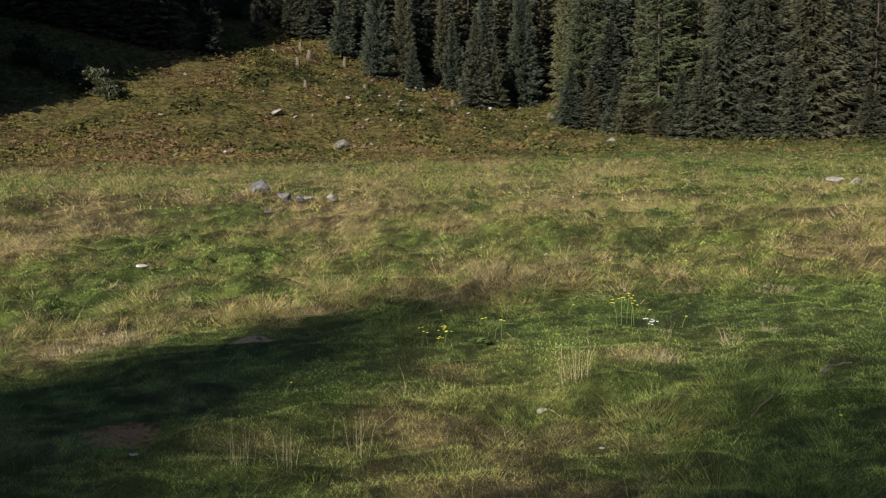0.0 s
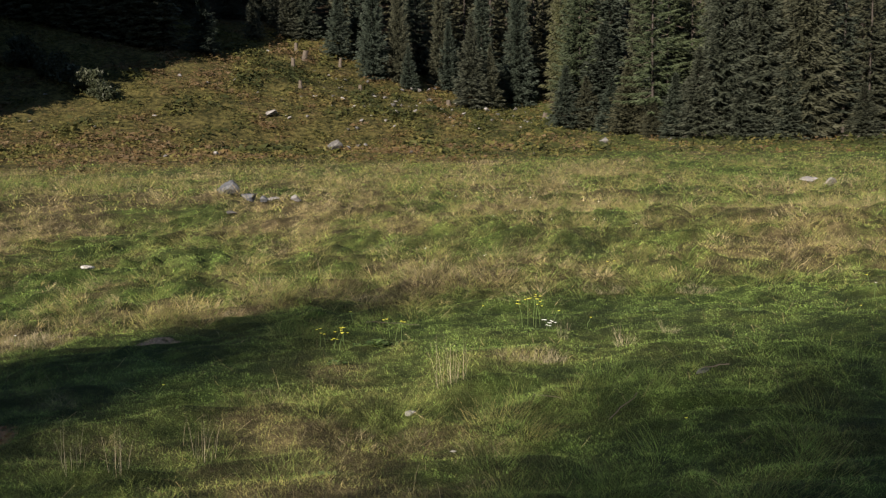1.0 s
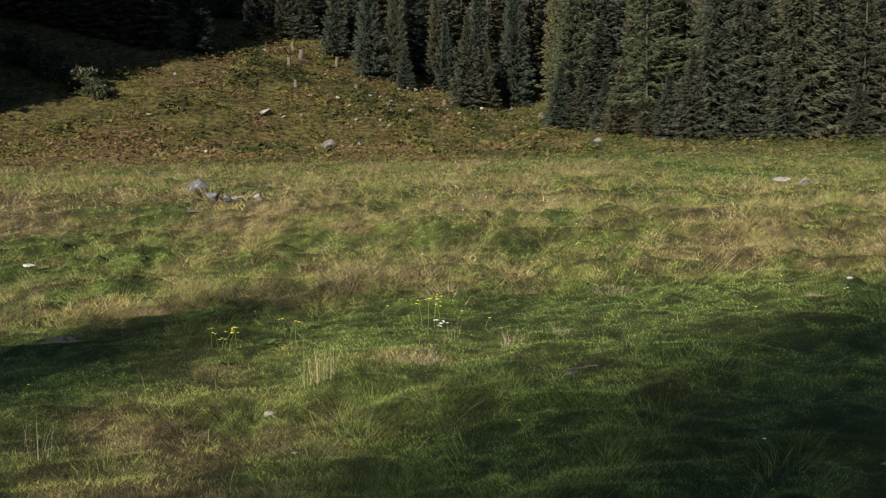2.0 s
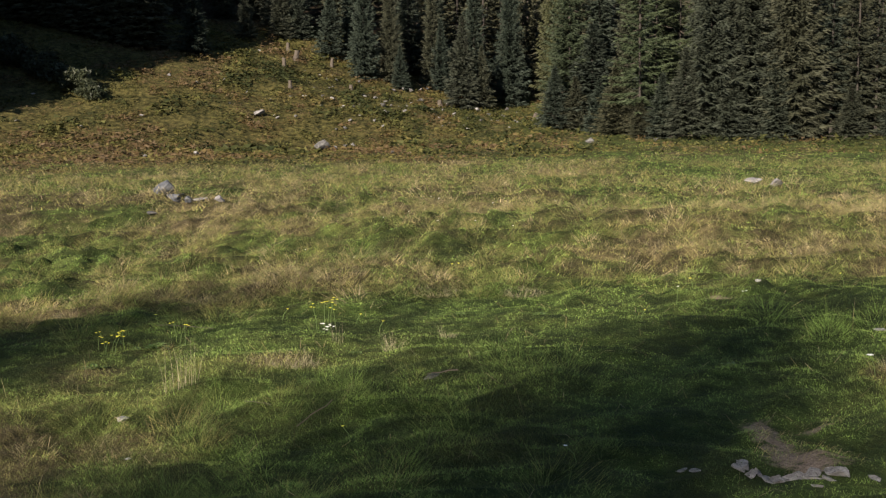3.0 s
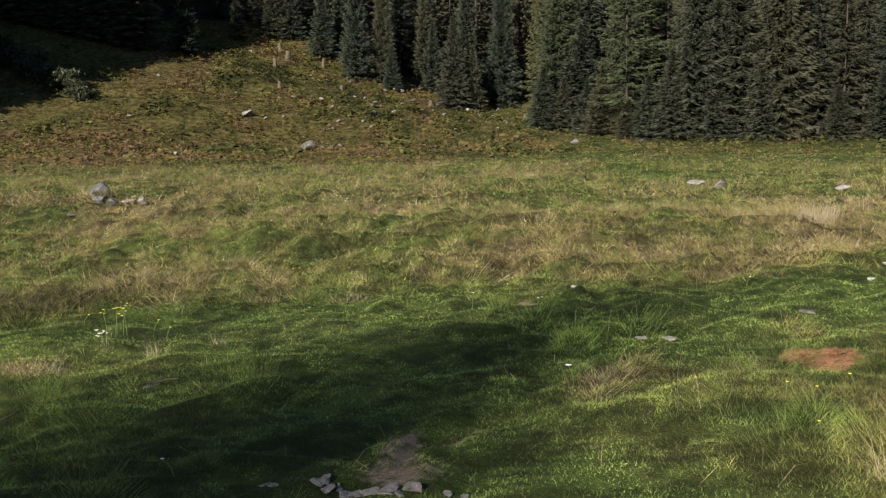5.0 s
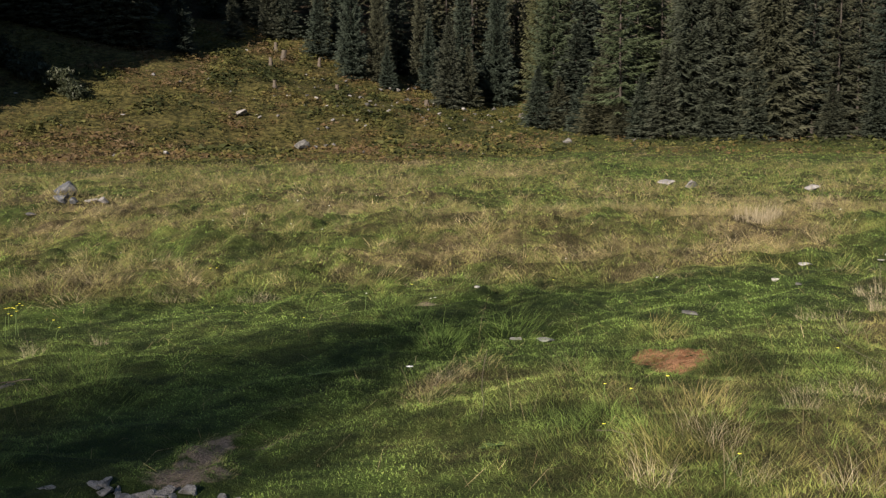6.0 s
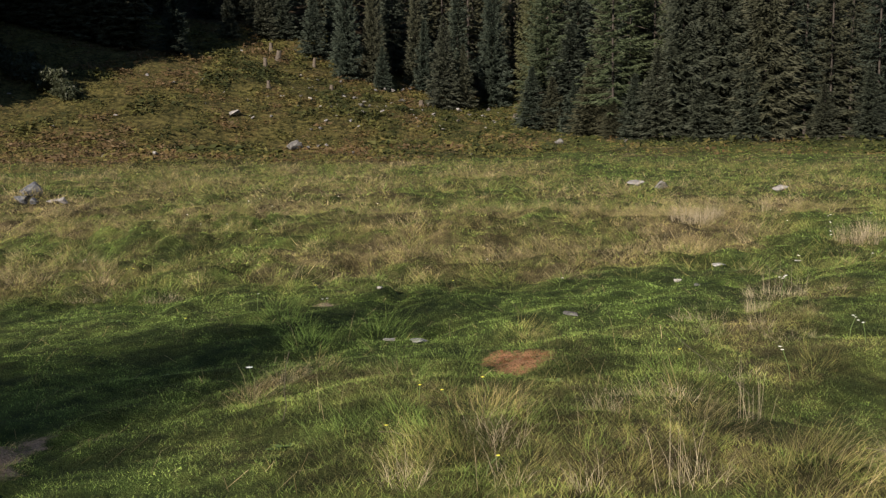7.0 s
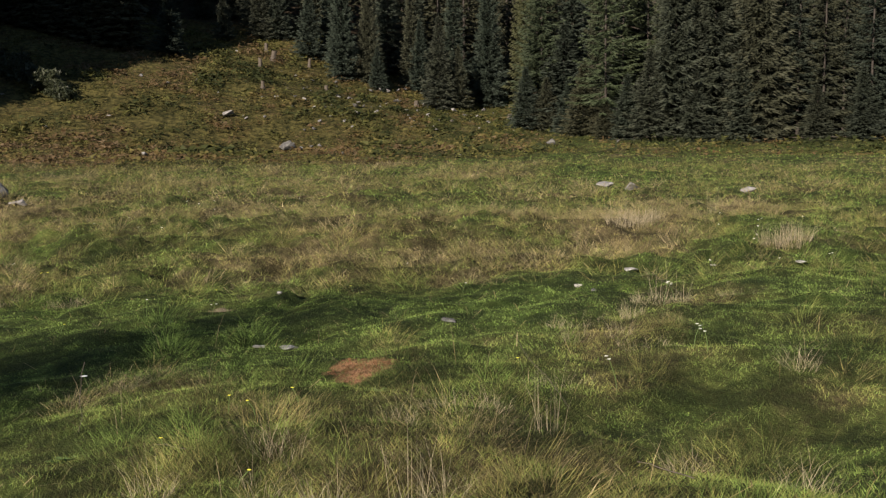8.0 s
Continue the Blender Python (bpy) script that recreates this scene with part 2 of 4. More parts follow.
# Patches of dry or lush turf: x, y, half width, half depth, how much drier.
DRY_SPOTS = [
    (-3.6, 9.9, 0.8, 0.9, 0.5), (-1.5, 11.2, 0.5, 0.35, 0.45), (0.5, 12.4, 1.2, 0.6, 0.35), (1.4, 7.6, 0.4, 0.25, 0.6), (-3.2, 13.1, 2.2, 0.9, -0.35), (-5.0, 15.4, 1.2, 0.8, -0.3),
    (5.5, 6.5, 0.3, 0.25, 0.5), (8.7, 7.6, 1.0, 0.8, 0.42), (9.2, 9.3, 0.6, 0.6, 0.35), (7.6, 9.5, 1.2, 1.0, -0.3), (2.0, 5.9, 0.3, 0.2, 0.3), (9.9, 16.5, 0.8, 1.2, 0.35), (11.4, 13.6, 0.5, 0.5, 0.4), (8.75, 8.0, 0.35, 0.7, 0.3),
]


def dryness(x, y):
    """How straw-like the turf is, 0 (lush) to 1 (bleached)."""
    d = 0.485 + 0.36 * wave(x, y * 0.55, 3.1, 21) + 0.34 * wave(x, y * 0.7, 1.05, 22) + 0.24 * wave(x, y, 0.4, 23)
    green = 9.2 + 1.75 * soft(x - 8.4, 0.6)  # the middle of the strip of lush turf
    d = d - 0.36 * np.exp(-(((y - green - 0.5 * wave(x, y, 4, 24) - 1.1 * wave(x, y, 1.7, 28)) / (1.6 + 0.35 * soft(x - 7, 0.8))) ** 2)) * (1 + 0.5 * wave(x, y, 2, 25))
    d = d + 0.08 / (1 + np.exp((11.2 + 2.0 * wave(x, y, 1.6, 26) - y) / 0.8)) - 0.2 / (1 + np.exp((26 - y) / 4))
    d = d - 0.42 / (1 + np.exp((x - 5) / 0.4)) / (1 + np.exp((y - 8) / 0.5))
    d = d - 0.42 / (1 + np.exp(np.abs(x - 5.3) - 1.6) ** 3) / (1 + np.exp((y - 8.5) / 0.5))
    d = d - 0.04 / (1 + np.exp((6.8 - x) / 0.4)) / (1 + np.exp((y - 7.4) / 0.4))
    d = d - 0.12 / (1 + np.exp((8 - x) / 2)) / (1 + np.exp((20 - y) / 3))
    d = d + 0.3 * np.exp(-(((x - 1) / 4.5) ** 2) - ((y - 66) / 5) ** 2) - 0.04 / (1 + np.exp((16 - y) / 1.5))
    d = d + 0.5 * np.exp(-(((x - 2.9) / 0.8) ** 2) - ((y - 4.9) / 0.5) ** 2) 
    for cx, cy, rx, ry, more in DRY_SPOTS:
        d = d + more * np.exp(-(((x - cx) / rx) ** 2) - ((y - cy) / ry) ** 2)
    return np.clip(0.48 + 0.48 * np.tanh(2.3 * (d - 0.46 - 0.05 / (1 + np.exp((y - 11.5) / 0.8)))), 0.02, 1)


# Bare earth: x, y, half width, half depth.
RED_BARE = [(6.8, 6.84, 0.14, 0.2), (6.91, 6.7, 0.16, 0.26), (7.03, 6.68, 0.11, 0.18), (-2.05, 5.95, 0.22, 0.3)]
GREY_BARE = [(4.36, 5.12, 0.1, 0.2), (4.41, 4.78, 0.19, 0.17), (4.38, 5.45, 0.09, 0.14), (4.66, 5.45, 0.09, 0.05), (-1.95, 9.26, 0.26, 0.1), (7.06, 13.1, 0.26, 0.2), (5.13, 9.95, 0.16, 0.1)]


def rankness(x, y):
    """How thickly long grass stands, 0 (grazed short) to 1 (rank)."""
    r = 0.42 + 0.55 * wave(x, y, 1.3, 61) + 0.4 * wave(x, y, 0.5, 62) + 0.4 / (1 + np.exp((6.1 - x) / 0.25)) / (1 + np.exp((y - 7.2) / 0.4))
    r = r - 0.5 * np.exp(-(((y - 9.3 - 1.75 * soft(x - 8.4, 0.6)) / 1.6) ** 2)) * (0.4 + 0.6 / (1 + np.exp((1.5 - x) / 0.8)))
    r = r - 0.6 * np.exp(-(((x - 4.8) / 1.15) ** 4)) / (1 + np.exp((y - 7.6) / 0.3))
    return np.clip(r, 0, 1)


def bareness(x, y, spots):
    """1 in the middle of a patch of bare earth, 0.5 at its rim."""
    b = np.zeros(np.shape(x))
    for bx, by, rx, ry in spots:
        b = np.maximum(b, 1 - 0.5 * (((x - bx) / rx) ** 2 + ((y - by) / ry) ** 2))
    return np.clip(b, 0, 1)


def heathy(x, y):
    """1 on the heath of the hillside, 0 on the meadow."""
    edge = 53 + 24 / (1 + np.exp(-(x + 1) / 5)) + 7 * wave(x, y, 8, 31) + 7 * wave(x, y, 2.5, 32) + 4 * wave(x, y, 0.9, 33)
    return 1 / (1 + np.exp(np.clip((edge - y) / 1.2, -50, 50))) * (1 - 0.75 / (1 + np.exp((3 - x) / 4)))


WOOD_X = [-120, -60, -45, -36, -30, -24, -18, -14, -9, -5, -0.5, 6, 10.4, 11, 17, 20, 24, 30, 45, 120]
WOOD_Y = [130, 134, 140, 143, 145, 148, 147, 142, 144, 148, 141, 146, 146, 123, 119, 113, 104, 103, 106, 108]


def wood_edge(x):
    """Where the forest begins."""
    return np.interp(x, WOOD_X, WOOD_Y)


# ---- mesh helpers ----
def tri_data(name, points, tris, material, smooth=False, **values):
    """Mesh data from arrays of points and triangles, with values per point."""
    data = bpy.data.meshes.new(name)
    points, tris = np.asarray(points, np.float32), np.asarray(tris, np.int32)
    data.vertices.add(len(points))
    data.vertices.foreach_set("co", points.ravel())
    data.loops.add(tris.size)
    data.loops.foreach_set("vertex_index", tris.ravel())
    data.polygons.add(len(tris))
    data.polygons.foreach_set("loop_start", np.arange(0, tris.size, 3, dtype=np.int32))
    data.polygons.foreach_set("use_smooth", np.full(len(tris), smooth))
    for key, some in values.items():
        some = np.asarray(some, np.float32)
        if some.ndim == 2:
            data.attributes.new(key, "FLOAT_VECTOR", "POINT").data.foreach_set("vector", some.ravel())
        else:
            data.attributes.new(key, "FLOAT", "POINT").data.foreach_set("value", some)
    data.materials.append(material)
    data.update()
    data.validate()
    return data


def from_bmesh(name, bm, material, smooth=True):
    data = bpy.data.meshes.new(name)
    bm.to_mesh(data)
    bm.free()
    for face in data.polygons:
        face.use_smooth = smooth
    data.materials.append(material)
    return data


def part(name, data, parent, label=""):
    """Links mesh data as one object under a thing or a part."""
    ob = new(name, data)
    ob.parent = parent
    return tagged(ob, label)


def thing(name, m, label, category, group="", kind=""):
    """An empty at the base of a thing."""
    ob = new(name)
    ob.empty_display_size = 0.1
    ob.matrix_basis = m
    return tagged(ob, label, category, group, kind)


def on_land(x, y, sink=0.0, turn=0.0, size=1.0):
    return pose(x, y, float(land(x, y)) - sink, 0, 0, turn) @ Matrix.Diagonal((size, size, size, 1))


def blades(rng, x, y, z, height, width, heading, lean, dry, whole=True, facing=None):
    """Arrays of grass blades: base points, heights, widths and the way and amount by which they bend over."""
    n = len(x)
    face = rng.uniform(0, 2 * np.pi, n)
    base = np.stack([x, y, z - 0.01], -1)
    side = np.stack([np.cos(face), np.sin(face), np.zeros(n)], -1) * (width / 2)[:, None]
    over = np.stack([np.cos(heading), np.sin(heading), np.zeros(n)], -1)
    up = np.array([0, 0, 1.0])
    tip = base + over * (height * lean)[:, None] + up * (height * np.sqrt(np.maximum(1 - lean**2, 0.08)))[:, None]
    if whole:
        mid = base + over * (height * lean * 0.42)[:, None] + up * (height * 0.58 * np.sqrt(np.maximum(1 - 0.75 * lean**2, 0.1)))[:, None]
        points = np.stack([base - side, base + side, mid - side * 0.75, mid + side * 0.75, tip], 1)
        pattern = np.array([[0, 1, 3], [0, 3, 2], [2, 3, 4]])
    else:
        points = np.stack([base - side, base + side, tip], 1)
        pattern = np.array([[0, 1, 2]])
    k = points.shape[1]
    tris = (np.arange(n)[:, None, None] * k + pattern).reshape(-1, 3)
    tone = dry[:, None] + np.array([-0.16, -0.16, 0.0, 0.0, 0.14] if whole else [-0.12, -0.12, 0.12])
    facing = np.tile((0.0, 0.0, 1.0), (n, 1)) if facing is None else facing
    return points.reshape(-1, 3), tris, np.clip(tone, 0, 1).ravel(), np.repeat(facing, k, 0)


def joined(some):
    """Several arrays of blades as one."""
    start, tris = 0, []
    for p, t, v, f in some:
        tris.append(t + start)
        start += len(p)
    return np.concatenate([s[0] for s in some]), np.concatenate(tris), np.concatenate([s[2] for s in some]), np.concatenate([s[3] for s in some])


# ---- ground ----
def steps(edges):
    """Grid lines: (from, to, step) stretches end to end."""
    return np.concatenate([np.arange(a, b, s) for a, b, s in edges])


def build_ground():
    gx = steps([(-900, -130, 35), (-130, -64, 3), (-64, -12, 1.0), (-12, -6, 0.25), (-6, 12, 0.1), (12, 14, 0.12), (14, 24, 0.25), (24, 70, 1.2), (70, 140, 4), (140, 901, 35)])
    gy = steps([(-400, -60, 20), (-60, -12, 2), (-12, -8, 0.5), (-8, 3, 0.18), (3, 12, 0.09), (12, 17, 0.11), (17, 30, 0.25), (30, 50, 0.5), (50, 90, 1.1), (90, 160, 1.3), (160, 240, 4), (240, 901, 30)])
    xx, yy = np.meshgrid(gx, gy, indexing="ij")
    x, y = xx.ravel(), yy.ravel()
    a = (np.arange(len(gx) - 1)[:, None] * len(gy) + np.arange(len(gy) - 1)).ravel()
    b, c, d = a + len(gy), a + len(gy) + 1, a + 1
    tris = np.concatenate([np.stack([a, b, c], -1), np.stack([a, c, d], -1)])
    wood = 1 / (1 + np.exp((wood_edge(x) + np.where(x < 11, 7, 1) - y) / 0.8))
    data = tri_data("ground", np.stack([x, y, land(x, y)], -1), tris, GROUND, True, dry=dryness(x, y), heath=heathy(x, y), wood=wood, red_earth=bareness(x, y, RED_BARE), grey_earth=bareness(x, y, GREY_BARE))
    tagged(new("ground", data), "grassy alpine meadow rising to a heath-covered hillside", "ground", kind="structure")


build_ground()


# ---- trees ----
def trunk_data(rng, height, girth, material, name="trunk"):
    """A tapered, slightly crooked trunk."""
    rings, sides = 12, 9
    z = np.linspace(-0.4, height, rings)
    r = girth / 2 * (1 - 0.95 * np.clip(z / height, 0, 1)) + 0.012
    r[0] *= 1.5
    bend = np.cumsum(rng.normal(0, 0.012 * height / rings, (rings, 2)), 0)
    a = np.linspace(0, 2 * np.pi, sides, endpoint=False)
    pts = np.stack([bend[:, :1] + r[:, None] * np.cos(a), bend[:, 1:] + r[:, None] * np.sin(a), np.repeat(z[:, None], sides, 1)], -1).reshape(-1, 3)
    tris = []
    for i in range(rings - 1):
        for j in range(sides):
            p, q = i * sides + j, i * sides + (j + 1) % sides
            tris += [(p, q, q + sides), (p, q + sides, p + sides)]
    return tri_data(name, pts, tris, material, True)


def crown_data(rng, height, reach, material, first=0.05, whorls=44, arms=8, droop=0.42, nodes=6, gaps=0.0, body=0.8, fine=0.85, twigs=6, thick=1.0):
    """Needle-covered boughs in uneven whorls: each bough is a sagging spine that bristles with twigs."""
    pts, tris, toward_tip = [], [], []

    def spray(p, q, tip, v):
        n = len(pts)
        pts.extend((p, q, tip))
        tris.append((n, n + 1, n + 2))
        toward_tip.extend((0.6 * v, 0.6 * v, 0.6 * v + 0.4))

    for i in range(whorls):
        u = i / (whorls - 1)
        z0 = height * (first + (0.985 - first) * u ** 0.92)
        level = reach * (1 - z0 / height) ** body * (0.6 + 0.4 * min(1, (u + 0.05) / 0.1)) * rng.uniform(0.84, 1.14)
        count = max(4, int(round(arms * (1 - 0.4 * u))))
        turn = rng.uniform(0, 6.28)
        for j in range(count):
            if rng.random() < gaps:
                continue
            az = turn + 6.283 * j / count + rng.normal(0, 0.2)
            length = max(0.15, level * rng.uniform(0.62, 1.12))
            z1 = z0 + rng.uniform(-0.008, 0.008) * height
            c, s = math.cos(az), math.sin(az)
            out, side = np.array([c, s, 0]), np.array([-s, c, 0])
            sag = droop * rng.uniform(0.6, 1.4)
            lift = 0.55 * u - sag * (1 - u)

            def at(v):
                return np.array([c * length * v, s * length * v, z1 + length * (lift * v + 0.75 * sag * v**2.6)])

            for k in range(nodes):
                v0 = 0.1 + 0.9 * (k + rng.uniform(0, 0.6)) / nodes
                p = at(v0)
                for sign in (-1, 1, -1, 1, -1, 1, -1, 1)[:twigs]:
                    wide = fine * (length * (0.38 * (1 - 0.65 * v0) + 0.05) * rng.uniform(0.7, 1.3) + 0.1)
                    turned = sign * rng.uniform(0.15, 1.0)
                    way = out * math.cos(turned) + side * math.sin(turned) + np.array([0, 0, rng.uniform(-0.6, 0.1)])
                    across = (side * math.cos(turned) - out * math.sin(turned)) * rng.uniform(-1, 1) + np.array([0, 0, rng.uniform(0.3, 1.0)])
                    across = across * (thick * (0.03 + 0.055 * wide) / np.linalg.norm(across))
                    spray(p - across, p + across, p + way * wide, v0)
    top = np.array([0, 0, height])
    for a in range(4):
        w = np.array([math.cos(a * 1.57), math.sin(a * 1.57), 0]) * 0.1
        spray(top + w - (0, 0, 0.5), top - w - (0, 0, 0.5), top + (0, 0, 0.35), 0.8)
    pts = np.array(pts)
    lean = pts * (1, 1, 0) + (0, 0, 0.35 * reach)
    lean = lean / (np.linalg.norm(lean, axis=1, keepdims=True) + 1e-6)
    return tri_data("crown", pts, tris, material, lie=lean, toward_tip=toward_tip)


def bough_data(rng, reach):
    """One bare, drooping dead bough with a few twigs."""
    pts, tris = [], []
    lines = [(np.zeros(3), np.array([reach, 0, -0.25 * reach]), 0.05)]
    for v, side in ((0.45, 1), (0.6, -1), (0.8, 1)):
        p = lines[0][1] * v
        lines.append((p, p + reach * np.array([0.22, 0.2 * side, -0.1]), 0.025))
    for p, q, r in lines:
        n = len(pts)
        pts += [p + (0, 0, r), p + (0, r, -r), p - (0, r, r), q]
        tris += [(n, n + 1, n + 3), (n + 1, n + 2, n + 3), (n + 2, n, n + 3)]
    return tri_data("dead_bough", np.array(pts), tris, DEAD)


def build_tree(seed, x, y, height, reach, label, group, larch=False, needles=None, **how):
    rng = np.random.default_rng(seed)
    ob = thing("larch_tree" if larch else "spruce_tree", on_land(x, y), label, "tree", group)
    part("trunk", trunk_data(rng, height * 0.97, height * 0.008 + 0.05, BARK), ob, "grey-brown bark trunk")
    part("crown", crown_data(rng, height, reach, needles or (LARCH if larch else SPRUCE), **how), ob)
    if larch:
        bough = bough_data(rng, reach * 0.5)
        for k in range(14):
            bare = part("dead_bough", bough, ob, "bleached bare bough")
            bare.matrix_basis = pose(0, 0, height * (0.12 + 0.04 * k), 0, rng.uniform(-8, 12), 137.5 * k) @ Matrix.Scale(rng.uniform(0.5, 1.1), 4)
    return ob


EDGE, DEEP = "spruces along the forest edge", "spruces deeper in the forest"
FIR = "tall dark green spruce with drooping boughs at the forest edge"
DENSE = build_tree(11, 24.8, 104.2, 24, 4.0, FIR, EDGE, first=0.03, whorls=54, arms=12, nodes=8, body=0.85, fine=0.9, twigs=7)
SLIM = build_tree(12, -8.6, 154, 21, 3.0, FIR, EDGE, first=0.03, whorls=46, arms=10, nodes=6, body=0.85, fine=0.95, thick=1.35)
SHORT = build_tree(13, 2.3, 139.3, 8.6, 1.9, "young dark green spruce in front of taller ones", EDGE, first=0.02, whorls=32, arms=12, nodes=6, body=0.75, fine=0.9, thick=0.9, twigs=7)
RAGGED = build_tree(14, 37.2, 106.2, 27, 3.4, "tall ragged spruce with a half-bare grey trunk", EDGE, first=0.05, whorls=46, arms=8, nodes=7, gaps=0.25, fine=0.8)
OPEN = build_tree(15, 18.4, 106.8, 27, 4.6, "tall yellow-green larch with open boughs and bare trunk", EDGE, larch=True, first=0.1, whorls=34, arms=8, nodes=11, gaps=0.3, droop=0.16, fine=0.55, body=0.6, thick=0.9)
BRIGHT = build_tree(16, 12.6, 123.5, 26, 4.0, "tall light green larch among darker spruces", EDGE, larch=True, needles=MIXED, first=0.1, whorls=48, arms=10, nodes=7, gaps=0.1, droop=0.3, fine=0.8, body=0.7)


def stand(model, x, y, height, label, group, wide=1.0):
    """A copy of a model tree, scaled to a height and turned at random."""
    tall = {"DENSE": 24, "SLIM": 21, "SHORT": 8.6, "RAGGED": 27, "OPEN": 27, "BRIGHT": 26}
    which = {"DENSE": DENSE, "SLIM": SLIM, "SHORT": SHORT, "RAGGED": RAGGED, "OPEN": OPEN, "BRIGHT": BRIGHT}[model]
    k = height / tall[model]
    ob = copy_thing(which, on_land(x, y, 0.1, random.uniform(0, 360)))
    ob.scale = (k * wide, k * wide, k)
    return tagged(ob, label, group=group)


# model, x, y, height, width
UPPER_EDGE = [
    ("SLIM", -35.4, 152.5, 16, 1.2), ("SLIM", -31.5, 154, 15, 1.2), ("SLIM", -39, 148, 15, 1.2), ("SLIM", -27.6, 152, 17, 1.1), ("SLIM", -24.6, 151.5, 18, 1.1), ("SLIM", -43, 147, 15, 1.2), ("DENSE", -13.5, 141.2, 19, 0.8),
    ("DENSE", -10.1, 143, 17, 0.8), ("DENSE", 6.1, 145, 22, 0.85), ("SLIM", -4.7, 148, 16, 0.95), ("SLIM", -15.8, 149, 20, 1.0), ("SLIM", 1.2, 149, 20, 1.0),
]
LOWER_EDGE = [
    ("DENSE", 21.8, 113, 25, 0.9), ("DENSE", 28.8, 104.8, 25, 1.1), ("SLIM", 26.7, 107.5, 24, 1.1), ("DENSE", 32.8, 104.2, 27, 1.0), ("RAGGED", 39.5, 105.4, 26, 1.0), ("RAGGED", 41.9, 107, 28, 1.0), ("RAGGED", 44.2, 105.6, 27, 1),
    ("DENSE", 47.6, 107, 26, 1), ("RAGGED", 50.6, 106.6, 27, 1), ("DENSE", 54.4, 108, 27, 1), ("OPEN", 20.4, 109.4, 26, 0.9), ("OPEN", 23.0, 110.6, 25, 0.8), ("SLIM", 16.2, 125, 24, 1.1), ("BRIGHT", 10.9, 126.5, 25, 0.75),
]
YOUNG_UPPER = [
    ("SHORT", -33.9, 131.8, 8.4, 0.8), ("SHORT", -29.9, 143.2, 7.2, 0.6), ("SHORT", -25.9, 147.2, 9, 0.65), ("SHORT", -23.6, 148.4, 9.5, 0.6), ("SHORT", -18.6, 145.4, 9.8, 0.65), ("SHORT", -8.6, 141.2, 6, 0.7),
    ("SHORT", -3.4, 147.2, 10, 0.6), ("SHORT", -0.2, 138.0, 12.2, 0.62),
]
YOUNG_LOWER = [
    ("SHORT", 15.2, 121.6, 11.8, 1.0), ("SHORT", 10.7, 119.8, 7, 0.9), ("SHORT", 13.0, 119.6, 6, 1.0), ("SHORT", 16.4, 110, 7.5, 0.9), ("SHORT", 15.2, 114.5, 6, 1.0), ("SHORT", 18.2, 105.4, 4, 1.1), ("SHORT", 20.3, 104.6, 6.5, 0.95),
    ("SHORT", 22.3, 103.2, 9, 0.8), ("SHORT", 26.6, 102.6, 7, 0.9), ("SHORT", 30.8, 102.6, 8, 0.9), ("SHORT", 34.0, 103.4, 5, 1.0), ("SHORT", 38.4, 103.8, 5.5, 1.0), ("SHORT", 42.9, 104.2, 7, 0.9), ("SHORT", 46.2, 104.8, 6, 1.0),
]
FRONT = UPPER_EDGE + LOWER_EDGE + YOUNG_UPPER + YOUNG_LOWER
for model, x, y, height, wide in FRONT:
    words = {"SHORT": "young dark green spruce at the forest edge", "RAGGED": "tall ragged spruce with a half-bare grey trunk", "OPEN": "yellow-green larch with open boughs", "BRIGHT": "tall light green larch among darker spruces"}
    stand(model, x, y, height, words.get(model, FIR), EDGE, wide * (1.75 if model == "SHORT" else 1.0))


CROWD = []  # trees too deep in the wood to tell apart, and unseen shade casters: x, y, height, width


def fill_forest():
    """Trees behind the edge, closer together in front."""
    rng = np.random.default_rng(5)
    spots = [(x, y) for _, x, y, _, _ in FRONT]
    tries = 0
    while len(spots) < 49 + 230 and tries < 30000:
        tries += 1
        x = rng.uniform(-62, 72)
        y = wood_edge(x) + (4.5 if x > 12 else 6.0) + 90 * rng.random() ** 2.0
        if all((x - a) ** 2 + (y - b) ** 2 > 3.6**2 for a, b in spots):
            spots.append((x, y))
            if y < wood_edge(x) + (7.5 if x > 12 else 10):
                stand(str(rng.choice(["SLIM", "SLIM", "RAGGED"])), x, y, rng.uniform(19, 29), "dark spruce crowded among others in the forest", DEEP, rng.uniform(0.85, 1.1))
            else:
                CROWD.append((x, y, rng.uniform(19, 29), rng.uniform(0.9, 1.15)))


fill_forest()
for x, y, height in [(8.9, 166, 31), (6.6, 172, 33), (8.2, 181, 33), (5.2, 168, 29), (23.5, 165, 34), (24.5, 172, 35), (22.5, 158, 33), (26, 180, 36)]:
    CROWD.append((x, y, height, 1.1))
for k in range(34):
    CROWD.append((-30 + 3.6 * k, 205 + 9 * math.sin(k * 2.4), 43 + 4 * math.sin(k * 1.7), 1.2))

# The spruces behind and beside the meadow whose shade lies on the grass:
# the outline of each patch of shade, across the light and along y.
SHADE_OUTLINES = [
    [(-7.2, 6.2), (-6.85, 8.5), (-6.6, 10.4), (-6.1, 11.6), (-5.6, 12.5), (-5.0, 12.7), (-4.7, 12.2), (-4.5, 9.6), (-4.2, 7.4), (-3.6, 6.0), (-3.0, 4.9), (-2.7, 4.2)],
    [(-1.9, 4.4), (-1.7, 5.3), (-1.3, 6.6), (-0.9, 7.8), (-0.4, 8.8), (0.1, 9.9), (0.5, 11.4), (0.75, 12.0), (1.0, 10.8), (1.3, 9.0), (1.55, 6.9), (1.7, 5.8), (2.05, 4.6), (2.3, 3.4)],
]


